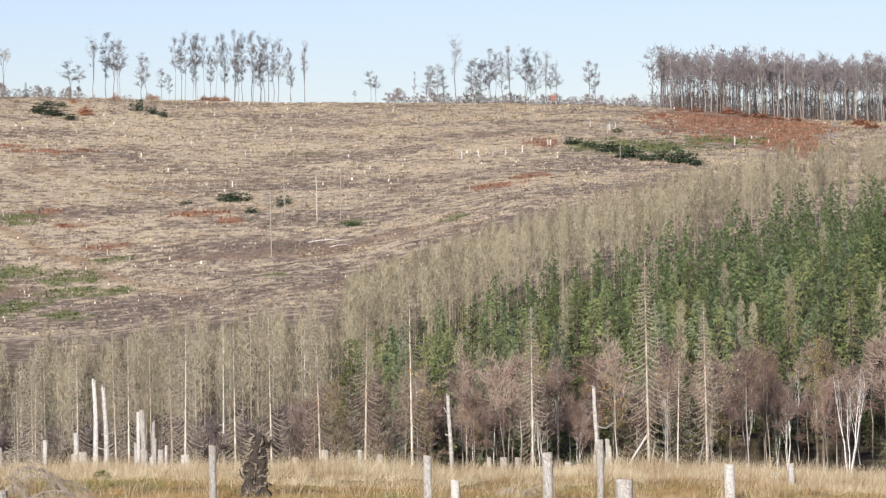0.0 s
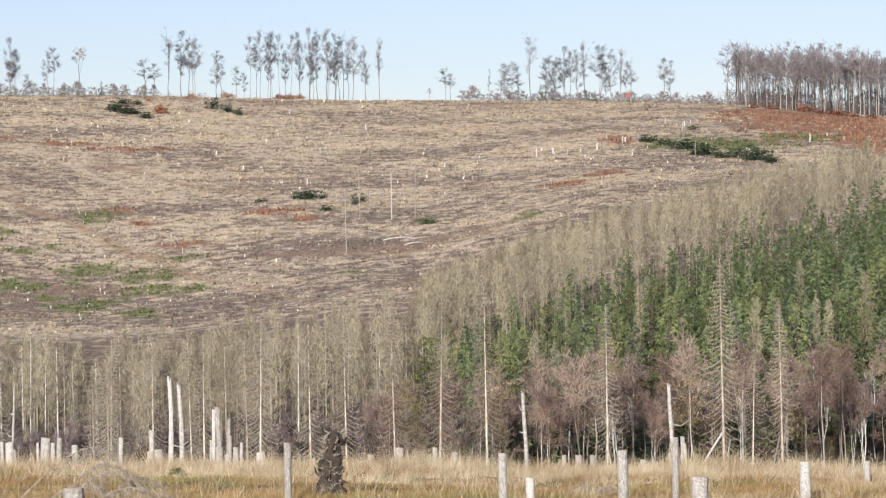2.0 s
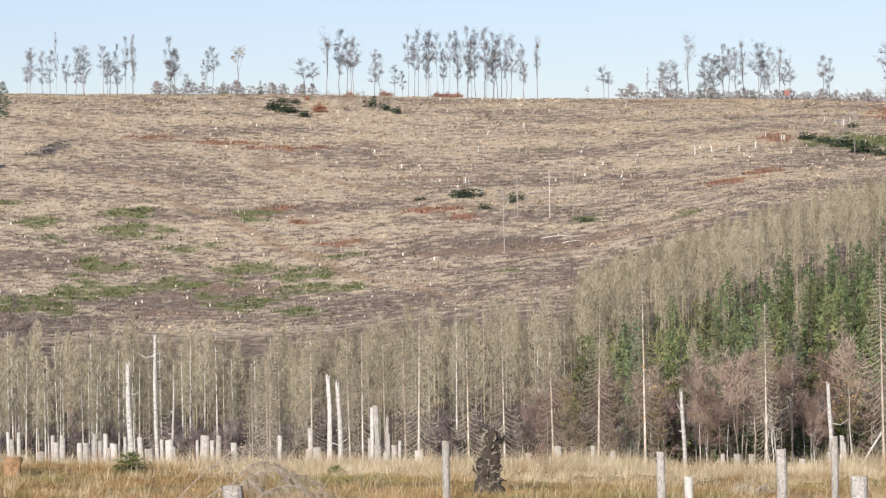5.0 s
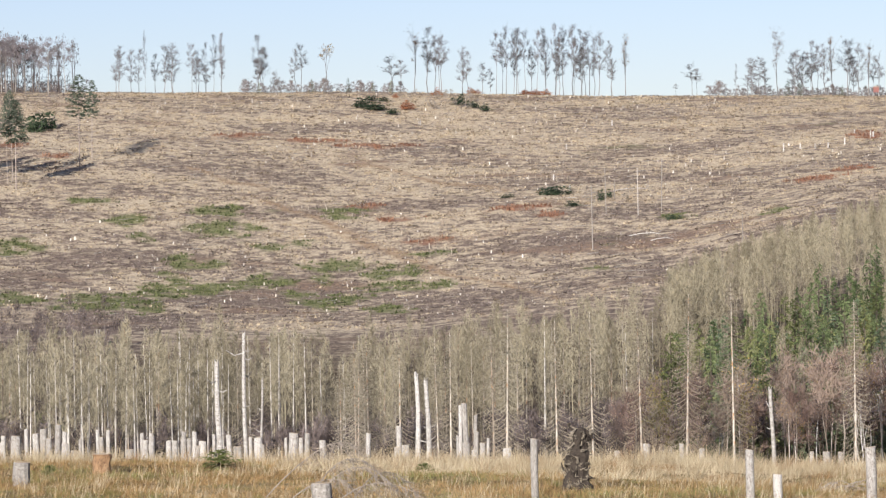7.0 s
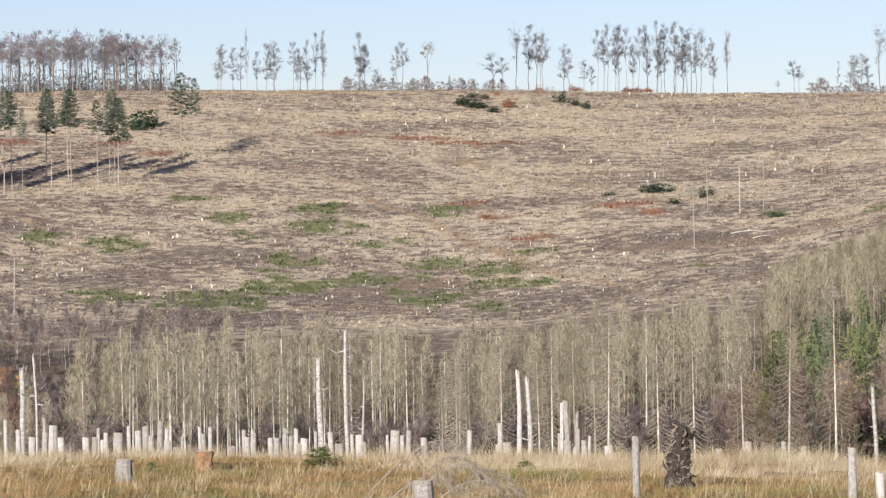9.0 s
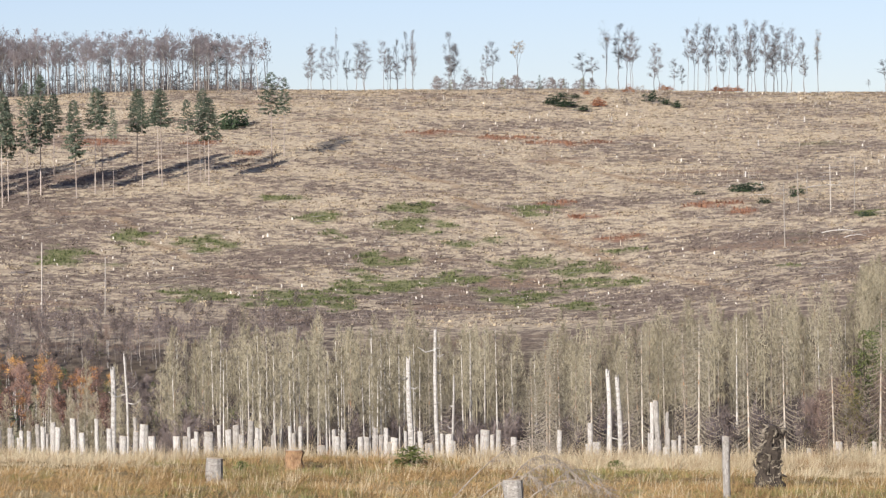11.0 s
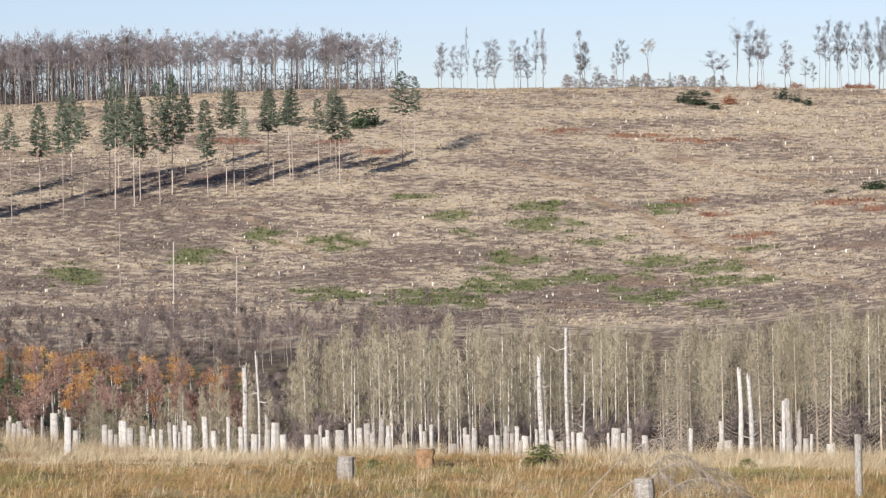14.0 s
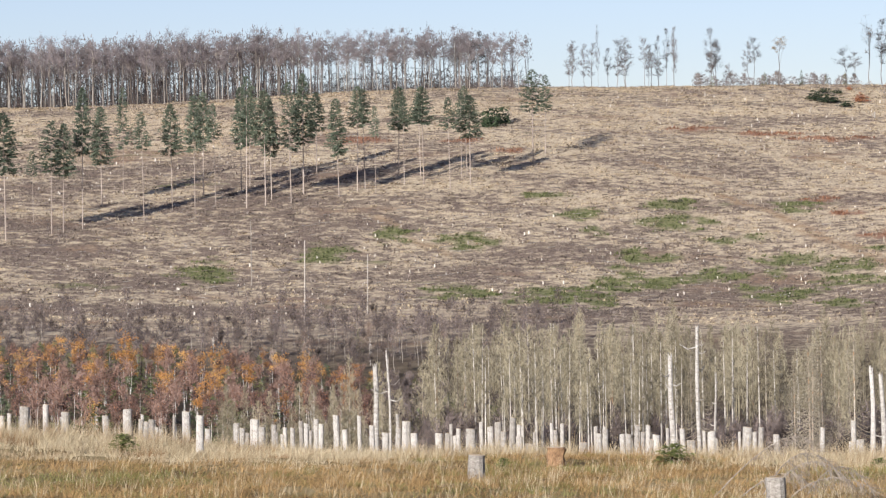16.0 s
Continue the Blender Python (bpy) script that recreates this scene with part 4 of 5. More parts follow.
BEECH = broad("beech", "bare beeches on the ridge", "bare beech with a pale grey trunk on the ridge", [(s, dict(limbs=10, fork=0.36 + 0.05 * (s % 4), wide=4.2, twigs=9, twig_w=0.18, twig_len=1.35, r0=0.17, limb_r=0.42, haze=1.1, even=1.0)) for s in (41, 42, 43, 44, 50)], M_BEECHBARK, M_TWIG, 25.0)
RIDGE = broad("ridge_tree", "single trees on the ridge", "bare slender broadleaved tree against the sky", [(s, dict(limbs=18, fork=0.2 + 0.08 * (s % 4), wide=3.0, twigs=9, twig_w=0.075, twig_len=1.3, r0=0.14, limb_r=0.45, haze=0.5, even=1.0)) for s in (45, 46, 47, 48, 49, 40)], M_RIDGEBARK, M_RIDGETWIG, 25.0, limb_mat=M_RIDGETWIG)
BRONZE = broad("ridge_tree", "single trees on the ridge", "tall tree with bronze autumn leaves on the ridge", [(s, dict(limbs=11, fork=0.25, wide=2.5, twigs=5, twig_w=0.07, r0=0.18)) for s in (51, 52)], M_RIDGEBARK, M_RIDGETWIG, 25.0, M_BRONZE, (5, 0.24, 0.6, 1.1), M_TWIG)
NARROW = broad("ridge_tree", "single trees on the ridge", "narrow tree clad in dry bronze leaves", [(s, dict(limbs=14, fork=0.14, wide=1.5, twigs=4, twig_w=0.07, r0=0.2)) for s in (53, 54)], M_RIDGEBARK, M_RIDGETWIG, 25.0, M_BRONZE, (6, 0.24, 0.7, 0.9), M_TWIG)
OAK = broad("ridge_tree", "single trees on the ridge", "thin crooked oak with tufts of ochre leaves", [(55, dict(limbs=7, fork=0.4, wide=2.8, forks=2, twigs=4, r0=0.17))], M_RIDGEBARK, M_RIDGETWIG, 20.0, M_OCHRE, (12, 0.26, 0.7, 0.7), M_RIDGETWIG)
BIRCH = broad("birch", "bare trees before the spruce stand", "bare birch with a slim white trunk and purplish twigs", [(s, dict(r0=0.085, limbs=9, fork=0.38, wide=2.0, stems=st, forks=3, twigs=9, twig_w=0.11, twig_len=1.2, limb_r=0.5)) for s, st in ((61, 1), (62, 2), (63, 2), (64, 1))], M_BIRCHBARK, M_PURPLE, 15.0)
ALDER = broad("alder", "bare trees before the spruce stand", "bare brown broadleaved tree with fine purplish twigs", [(s, dict(r0=0.10, limbs=11, fork=0.36, wide=2.9, twigs=9, twig_w=0.13, twig_len=1.35, limb_r=0.35)) for s in (65, 66, 67)], M_GREYBARK, M_PURPLE, 15.0, limb_mat=M_PURPLE)
GOLDEN = broad("birch", "bare trees before the spruce stand", "birch with thin ochre foliage", [(s, dict(r0=0.085, limbs=10, fork=0.35, wide=2.2, twigs=6, twig_w=0.05)) for s in (68, 69)], M_BIRCHBARK, M_PURPLE, 15.0, M_OCHRE, (4, 0.2, 0.7, 1.0), M_PURPLE)
RUSTALDER = broad("alder", "bare trees before the spruce stand", "bare tree with reddish-brown twigs", [(s, dict(r0=0.09, limbs=11, fork=0.3, wide=2.7, twigs=9, twig_w=0.13, twig_len=1.3, limb_r=0.35)) for s in (101, 102)], M_GREYBARK, M_REDDISH, 15.0, limb_mat=M_REDDISH)
OLIVE = broad("willow", "bare trees before the spruce stand", "low bushy willow with olive-yellow leaves", [(s, dict(r0=0.08, limbs=12, fork=0.1, wide=2.4, twigs=3, twig_w=0.05)) for s in (103,)], M_GREYBARK, M_PURPLE, 15.0, M_OLIVE, (7, 0.24, 0.8, 0.9), M_PURPLE)
MAUVE = broad("alder", "bare trees at the foot of the dead spruces", "bare mauve-brown tree among the dead spruces", [(s, dict(r0=0.07, limbs=8, fork=0.2, wide=2.4, twigs=7, twig_w=0.19, twig_len=1.4, limb_r=0.35)) for s in (104, 105)], M_MAUVE, M_MAUVE, 13.0)
ORANGE = broad("autumn_birch", "autumn trees in the valley", "birch in orange autumn leaf", [(s, dict(r0=0.07, limbs=8, fork=0.42, wide=1.5, forks=2, twigs=3, twig_w=0.09, twig_len=0.9)) for s in (71, 72)], M_BIRCHBARK, M_RUSTTWIG, 10.0, M_ORANGE, (11, 0.21, 1.0, 0.65), M_RUSTTWIG)
RUSTY = broad("autumn_birch", "autumn trees in the valley", "young birch with rust-red twigs and the last leaves", [(s, dict(r0=0.075, limbs=8, fork=0.36, wide=1.4, forks=2, twigs=6, twig_w=0.16, twig_len=1.1)) for s in (73, 74, 75)], M_BIRCHBARK, M_RUSTTWIG, 10.0, M_RUST, (2, 0.2, 0.6, 0.6), M_RUSTTWIG)
LARCH = broad("larch", "bare larches at the foot of the slope", "bare grey larch at the foot of the slope", [(s, dict(r0=0.08, limbs=14, fork=0.18, wide=1.5, forks=1, twigs=7, twig_w=0.15, twig_len=1.0, limb_r=0.25)) for s in (76, 77, 78)], M_BEECHBARK, M_MAUVE, 14.0, limb_mat=M_MAUVE)


def canopy(line, az):
    """Height of a stand's skyline, in degrees above the eye, along a line of (bearing, degrees)."""
    return float(np.interp(az, [p[0] for p in line], [p[1] for p in line]))


def room(line, az, r):
    """Tree height that reaches that skyline at a place."""
    return math.tan(radians(canopy(line, az))) * r - (float(ground(az, r)) - EYE)


DEAD_LINE = [(-22, -1.9), (-16, -1.8), (-14.5, -1.5), (-13.3, -1.25), (-12.6, -0.75), (-11.4, -0.5), (-9, -0.55), (-7, -0.78), (-4.5, -0.42), (-2.2, -0.1), (0.15, 0.72), (2, 1.22), (4.3, 1.9), (6.6, 2.35), (9, 2.6)]
GREEN_LINE = [(-1.75, -0.6), (-1.5, 0.05), (-1.15, 0.14), (1.07, 0.32), (2.9, 0.82), (5.1, 1.52), (7.15, 1.7), (9, 1.75)]
BARE_LINE = [(-12, -1.6), (-2.4, -1.5), (-1.5, -1.05), (0, -1.05), (3, -1.0), (7, -0.95), (9, -0.95)]

# ---- the wood in the valley ----
R = random.Random(5)
for az, r, h in FRONT_DEAD:
    FRONT.tall(az, r, h, R)
for a, r in scatter(50, -12.2, -8.7, 406, 430, 4.6):
    STEMS.tall(a, r, min(20, room(DEAD_LINE, a, r)) * R.uniform(0.8, 1.0), R)
far = []
for a, r in scatter(51, -16.5, -0.9, 438, 640, 7.6):
    h = min(22, room(DEAD_LINE, a, r) * (R.uniform(0.68, 1.04) if R.random() > 0.12 else 1.13))
    if h < (8 if a < -12.5 else 13) or (a < -12.5 and r > 500) or (a > -1.8 and r < 545):
        continue
    if r < 505:
        (STEMS if R.random() < (0.42 if -12.4 < a < -6.5 else 0.12) else DEAD).tall(a, r, h, R, widen=max(1.0, 15 / h))
    elif R.random() < 0.62:
        far.append((r * math.sin(radians(a)), r * math.cos(radians(a)), float(ground(a, r)), h / 20, R.uniform(0, 6.28)))
for a, r in scatter(62, -17.4, -12.0, 436, 466, 4.3):
    if R.random() < 0.45 + 0.5 * min(1, max(0, (a + 16.5) / 1.5)):
        LOWDEAD.tall(a, r, min(13, room(DEAD_LINE, a, r)) * R.uniform(0.5, 0.92), R, widen=R.uniform(0.85, 1.2))
for a, r in scatter(52, -1.6, 9.0, 560, 800, 5.6):
    h = min(20, room(DEAD_LINE, a, r) * R.uniform(0.88, 1.09))
    if h < 9 or r < 560 + (a + 1.6) * 22:
        continue
    far.append((r * math.sin(radians(a)), r * math.cos(radians(a)), float(ground(a, r)), h / 20, R.uniform(0, 6.28)))
for k in range(7):
    joined("dead_spruce_stand", M_DEADTWIG, FAR_DEAD, far[k::7], "dense stand of grey-tan dead spruces behind the first rows", "dead forest", 6 + k)
green_far = []
FAR_GREEN = [green_spruce_bufs(s, boughs=50, sprays=5, spray=1.3)[1] for s in (28, 26)]
left_end = [(-1.62, 470), (-1.52, 463), (-1.38, 472), (-1.22, 461), (-1.08, 469), (-0.9, 458), (-0.72, 466), (-1.45, 482), (-1.15, 486), (-0.85, 480), (-1.3, 496), (-0.98, 500)]
for a, r in left_end + sorted(scatter(53, -1.5, 9.0, 446, 700, 6.2), key=lambda p: p[1]):
    h = min(19, room(GREEN_LINE, a, r)) * R.uniform(0.76, 1.04)
    if h < 9 or r > 506 + (a + 1.9) * 22 or r < 466 - (a + 1.8) * 40:
        continue
    if R.random() < 0.06:
        DEAD.tall(a, r, h, R)
    elif SPRUCE.n < 210:
        SPRUCE.tall(a, r, h, R, widen=max(1.0, 14 / h))
    else:
        green_far.append((r * math.sin(radians(a)), r * math.cos(radians(a)), float(ground(a, r)), h / 18, R.uniform(0, 6.28)))
joined("spruce_stand", M_GREEN, FAR_GREEN, green_far, "upper part of the green spruce stand", "forest", 16)
for a, r in scatter(64, -2.3, 9.0, 436, 446, 4.0):
    MAUVE.tall(a, r, min(11, room(BARE_LINE, a, r)) * R.uniform(0.6, 0.95), R, widen=1.15)
for a, r in scatter(54, -2.6, 9.0, 399, 436, 5.4):
    h = min(17, room(BARE_LINE, a, r)) * R.uniform(0.55, 1.0)
    k = R.random()
    (BIRCH if k < 0.15 else GOLDEN if k < 0.29 else RUSTALDER if k < 0.58 else OLIVE if k < 0.72 else ALDER).tall(a, r, h, R)
# rows beyond 430 m are added to darken the gaps behind the stems
for a, r in scatter(58, -13.5, -2.2, 404, 466, 5.2):
    if R.random() < (0.25 if r < 420 else 0.85) and (r > 430 or not -12.3 < a < -8.6):
        MAUVE.tall(a, r, min(12, room(BARE_LINE, a, r)) * R.uniform(0.6, 1.0), R, widen=1.1)
for a, r in scatter(55, -22, -11.9, 520, 690, 6.1):
    top = float(np.interp(a, [-20, -18, -15.3, -14.2, -13.4, -11.9], [-0.72, -0.82, -1.15, -1.3, -1.4, -1.5]))
    h = min(11, math.tan(radians(top)) * r - (float(ground(a, r)) - EYE)) * R.uniform(0.7, 1.03)
    if h < 6:
        continue
    k = R.random()
    kind = ORANGE if k < (0.42 if r > 605 else 0.09) else RUSTY if k < 0.84 else SPRUCE
    if a > -13.7 and kind is not SPRUCE:
        kind = MAUVE if k < 0.6 else LOWDEAD
    kind.tall(a, r, h * (1.05 if kind is ORANGE else 0.95), R, widen=1.15 if kind is ORANGE else 1.5 if kind is SPRUCE else 1.1)
for a, r in scatter(67, -16.8, -11.2, 668, 740, 17, None, 0.9):
    if R.random() < 0.5:
        BIRCH.tall(a, r, R.uniform(7, 11), R, label="thin white birch at the foot of the slope", widen=0.8)
thicket = []
for a, r in scatter(59, -20.6, -10.6, 680, 782, 5.4):
    k = R.random()
    if k > 0.92 - 0.5 * max(0, (r - 740) / 60):
        continue
    if k < 0.3 or k > 0.88:
        (LARCH if k < 0.3 else SPRUCE).tall(a, r, R.uniform(3, 6.5) if k > 0.3 else R.uniform(7, 12), R, widen=1.0 if k < 0.3 else 1.4)
    else:
        thicket.append((r * math.sin(radians(a)), r * math.cos(radians(a)), float(ground(a, r)), R.uniform(3, 7.5) / 8, R.uniform(0, 6.28)))
BUSHES = []
for s in (106, 107, 108):
    w, a_, f, tips = bare_tree_bufs(s, h=8, r0=0.05, limbs=7, fork=0.2, wide=1.8, forks=2, twigs=6, twig_w=0.17, twig_len=1.1, limb_r=0.3)
    BUSHES.append(merged(w, a_, f))
joined("slope_thicket", M_MAUVE, BUSHES, thicket, "mauve-brown bare thicket at the foot of the slope", "thicket", 18)

# ---- the ridge ----
for az, h, w, k in RIDGE_TREES:
    wide = max(0.3, min(2.0, w / h * 4.8))
    (RIDGE, BRONZE, NARROW, OAK)[k].tall(az, 1296 + R.uniform(-6, 6), h * 1.0, R, widen=wide)
    if k == 0 and h > 7 and w > 2:
        RIDGE.tall(az + R.uniform(-0.13, 0.13), 1306 + R.uniform(0, 8), h * R.uniform(0.75, 1.0), R, widen=wide * 0.9)
far = []
wood = [(a, r) for a, r in scatter(56, -22.5, -11.2, 1285, 1365, 6.0) if a < -14.6 or (a < -11.6 and r < 1330) or random.Random(int(a * 1000 + r)).random() < 0.45] + [(a, r) for a, r in scatter(57, 3.5, 9.5, 1275, 1365, 6.5) if r > 1275 + max(0, 5 - a) * 8]
for a, r in sorted(wood, key=lambda p: p[1]):
    h = (25.5 - 3.0 * float(smooth_step(-15.8, -14.4, a)) if a < 0 else 24.5) * R.uniform(0.84, 1.04)
    if BEECH.n < 220:
        BEECH.tall(a, r, h, R)
    elif R.random() < 0.68:
        far.append((r * math.sin(radians(a)), r * math.cos(radians(a)), float(ground(a, r)), h / 25, R.uniform(0, 6.28)))
FAR_BEECH = []
for s in (81, 82, 83):
    w, a_, f, tips = bare_tree_bufs(s, h=25, limbs=6, fork=0.25, wide=3.4, forks=1, twigs=4, twig_w=0.4, twig_len=1.6, r0=0.2, haze=1.2)
    FAR_BEECH.append(merged(w, a_, f))
for a, r in scatter(60, 0.6, 4.6, 1440, 1510, 6.0):
    far.append((r * math.sin(radians(a)), r * math.cos(radians(a)), float(ground(a, r)), R.uniform(0.3, 0.5) + 0.3 * float(smooth_step(3.0, 4.4, a)), R.uniform(0, 6.28)))
for a, r in scatter(65, -22.5, -15.0, 1366, 1430, 7.0) + scatter(66, 3.6, 9.5, 1366, 1420, 7.0):
    far.append((r * math.sin(radians(a)), r * math.cos(radians(a)), float(ground(a, r)), R.uniform(0.92, 1.08), R.uniform(0, 6.28)))
low = Buf()
Q0 = random.Random(88)
for k in range(46):
    p = Vector((Q0.gauss(0, 1.0), Q0.gauss(0, 1.0), Q0.uniform(0, 3.2)))
    d = (rvec(Q0) + Vector((0, 0, 0.8))).normalized()
    low.blade(p, p + d * Q0.uniform(1.2, 2.6), 0.15, d.cross(rvec(Q0)).normalized())
floor_growth = []
for a0, a1, r0, r1 in ((-22.5, -11.4, 1310, 1345), (3.5, 9.5, 1300, 1345)):
    for a, r in scatter(90, a0, a1, r0, r1, 2.4 if r1 < 1330 else 4.0):
        floor_growth.append((r * math.sin(radians(a)), r * math.cos(radians(a)), float(ground(a, r)) - 0.3, R.uniform(0.3, 1.0) * (1.0 + 0.75 * math.sin(a * 9.1) * math.sin(a * 23.7 + r)) * (2.4 if a < -16.2 or a > 5.2 else 1.8), R.uniform(0, 6.28)))
thicket = []
for a0, a1, r0, r1 in ((-8.5, -5.9, 1300, 1311), (-0.9, 3.5, 1304, 1318), (-12.4, -11.0, 1302, 1312)):
    for a, r in scatter(92, a0, a1, r0, r1, 3.2):
        tall = 0.75 + 0.3 * math.sin(a * 7.3) * math.sin(a * 17.1 + 1) + R.uniform(-0.15, 0.15)
        thicket.append((r * math.sin(radians(a)), r * math.cos(radians(a)), float(ground(a, r)) - 0.3, tall, R.uniform(0, 6.28)))
RIDGE_BUSHES = []
for s in (111, 112, 113):
    w, a_, f, tips = bare_tree_bufs(s, h=5, r0=0.04, limbs=9, fork=0.06, wide=2.3, forks=1, twigs=7, twig_w=0.16, twig_len=0.9, limb_r=0.4, even=1.0, haze=0.9)
    RIDGE_BUSHES.append(merged(w, a_, f))
joined("ridge_thicket", M_MAUVE, RIDGE_BUSHES, thicket, "mauve-brown bare bushes along the ridge", "thicket", 19)
for az, h in ((-8.2, 4.5), (-7.35, 5.5), (-6.75, 6.0), (-6.35, 4.0), (-6.05, 5.0), (0.42, 7.0), (0.62, 6.0), (1.3, 5.0)):
    SPRUCE.tall(az, 1299, h, R, widen=1.3, label="small dark spruce among the bushes on the ridge")
joined("ridge_undergrowth", M_MAUVE, [low], floor_growth, "dark brown undergrowth under the ridge trees", "undergrowth", 17)
# darker twigs than the front beeches': the wood's inner shade put into colour
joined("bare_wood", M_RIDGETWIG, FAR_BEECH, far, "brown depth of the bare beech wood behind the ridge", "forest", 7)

# ---- the slope ----
brush = []
for a0, a1, r0, r1, gap in ((-5.7, -4.75, 1222, 1275, 6.5), (-3.6, -2.3, 962, 1008, 8.0), (2.2, 3.2, 1092, 1150, 11.0)):
    for a, r in scatter(93, a0, a1, r0, r1, gap, None, 0.8):
        brush.append((r * math.sin(radians(a)), r * math.cos(radians(a)), float(ground(a, r)), R.uniform(0.25, 0.55), R.uniform(0, 6.28)))
joined("grey_scrub", M_SLASH2, RIDGE_BUSHES, brush, "low grey leafless scrub between the evergreen shrubs", "scrub", 21)
for i, (az, r, h, w, bare) in enumerate(TALL_SPRUCES):
    TALL.tall(az, r, h, R, variant=min(2, int(max(0, bare - 0.4) / 0.11)) * 2 + (1 if w < 2.7 or i % 5 == 2 else 0), widen=w / (3.0 * h / 30) * 1.05, label="tall spruce with a long bare stem and a thin high crown" if w < 2.7 else None)


def shrub_variants(label, material, seed, dense):
    out = []
    for s in range(seed, seed + 3):
        Q = random.Random(s)
        wood, leaf = Buf(), Buf()
        for k in range(1):
            a = Q.uniform(0, 6.283)
            wood.tube([(0, 0, 0), (math.cos(a) * 0.25, math.sin(a) * 0.25, 0.4), (math.cos(a) * 0.4, math.sin(a) * 0.4, Q.uniform(0.6, 0.9))], [0.03, 0.02, 0.005], 3)
        for k in range(dense):
            d = rvec(Q)
            d.z = abs(d.z)
            c = Vector((d.x * 0.5, d.y * 0.5, d.z * 0.95)) * (Q.random() ** 0.4) * (0.8 + 0.35 * math.sin(5 * d.x + s) * math.cos(4 * d.y))
            u, v = rvec(Q), rvec(Q)
            leaf.tri(c, c + u * 0.10, c + v * 0.10 + Vector((0, 0, 0.04)))
        out.append(variant(label, ("woody_base", wood, M_TWIG, ""), ("foliage", leaf, material, "")))
    return out


SHRUB = Kind("evergreen_shrub", "shrub", "evergreen shrubs on the slope", shrub_variants("low dark green conifer scrub on the slope", M_JUNIPER, 91, 420), 1.0)
SCRUB = Kind("beech_scrub", "shrub", "rust-leaved scrub on the ridge", shrub_variants("rust-brown leafy beech scrub", M_RUST, 95, 420), 1.0)
for rows, kind in ((SHRUBS, SHRUB), (RED_SHRUBS, SCRUB)):
    for az, r, w, h in rows:
        kind.put(az, r, h * 1.25 * R.uniform(0.6, 1.1), R, widen=w / h * 1.25)

# ---- stumps and poles ----
def stump_kind(name, group, label, seed, bark, top_mat, lumpy=0.06):
    vs = []
    for s in range(seed, seed + 4):
        Q = random.Random(s)
        n, rings = 12, [0, 0.08, 0.3, 0.6, 0.9, 1.0]
        b, c = Buf(), Buf()
        flare = [1.12, 1.04, 1.0, 0.98, 0.97, 0.95]
        off = [(Q.uniform(-lumpy, lumpy), Q.uniform(-lumpy, lumpy)) for z in rings]
        tilt = Q.uniform(-0.012, 0.012)
        for i, z in enumerate(rings):
            for k in range(n):
                w = 6.2832 * k / n
                q = 0.5 * flare[i] * (1 + lumpy * Q.uniform(-1, 1))
                b.v.append(Vector((math.cos(w) * q + off[i][0] * 0.5, math.sin(w) * q + off[i][1] * 0.5, z + (tilt * math.cos(w) if i == 5 else 0))))
        for i in range(5):
            for k in range(n):
                b.f.append((i * n + k, i * n + (k + 1) % n, (i + 1) * n + (k + 1) % n, (i + 1) * n + k))
        for k in range(n):
            p = b.v[5 * n + k]
            c.v.append(Vector((p.x, p.y, p.z)))
        c.v.append(Vector((off[5][0] * 0.5, off[5][1] * 0.5, 1.006)))
        c.f = [(k, (k + 1) % n, n) for k in range(n)]
        vs.append(variant(label, ("trunk", b, bark, "weathered grey wood with bark flakes"), ("cut_face", c, top_mat, "pale sawn top")))
    return Kind(name, "stump", group, vs, 1.0)


STUMP = stump_kind("high_stump", "high stumps on the meadow", "weathered pale high stump of a felled spruce in the grass", 101, M_GREYWOOD, M_CUT)
for az, r, h, d in STUMPS:
    STUMP.put(az, r, h + 0.12, R, widen=d / h, dz=-0.12, tilt=R.uniform(-1.5, 1.5))
def broken_trunk(az, r, h, d, seed):
    Q = random.Random(seed)
    ob = new("broken_trunk")
    ob.matrix_basis = Matrix.Translation(spot(az, r, -0.2)) @ pose(0, 0, 0, Q.uniform(-1, 1), Q.uniform(-1.3, 0.1), 0)
    tagged(ob, "tall broken pale trunk with a few dead branch stubs", "dead trunk", "tall broken trunks")
    n, rings, t = 10, 8, Buf()
    for i in range(rings):
        u = i / (rings - 1)
        for k in range(n):
            w = 6.2832 * k / n
            q = d / 2 * (1.12 - 0.3 * u) * Q.uniform(0.92, 1.08)
            top = Q.uniform(-0.1, 0.28) if i == rings - 1 else 0
            t.v.append(Vector((math.cos(w) * q + 0.05 * math.sin(u * 5 + seed), math.sin(w) * q, (h + 0.2) * u + top)))
    for i in range(rings - 1):
        for k in range(n):
            t.f.append((i * n + k, i * n + (k + 1) % n, (i + 1) * n + (k + 1) % n, (i + 1) * n + k))
    t.v.append(Vector((0, 0, h + 0.1)))
    t.f += [((rings - 1) * n + k, (rings - 1) * n + (k + 1) % n, rings * n) for k in range(n)]
    part("trunk", t, M_GREYWOOD, ob, "bleached wood with dark bark flakes")
    for k in range(Q.randint(3, 6)):
        a, z, ln = Q.uniform(0, 6.283), h * Q.uniform(0.35, 0.98), Q.choice((0.12, 0.2, 0.35, 0.8))
        o = Vector((math.cos(a), math.sin(a), 0))
        p = Vector((0, 0, z)) + o * d * 0.3
        part("branch", Buf().tube([p, p + o * ln * 0.5 - Vector((0, 0, ln * 0.12)), p + o * ln + Vector((0, 0, ln * 0.2))], [0.035, 0.025, 0.01], 5), M_GREYWOOD, ob)


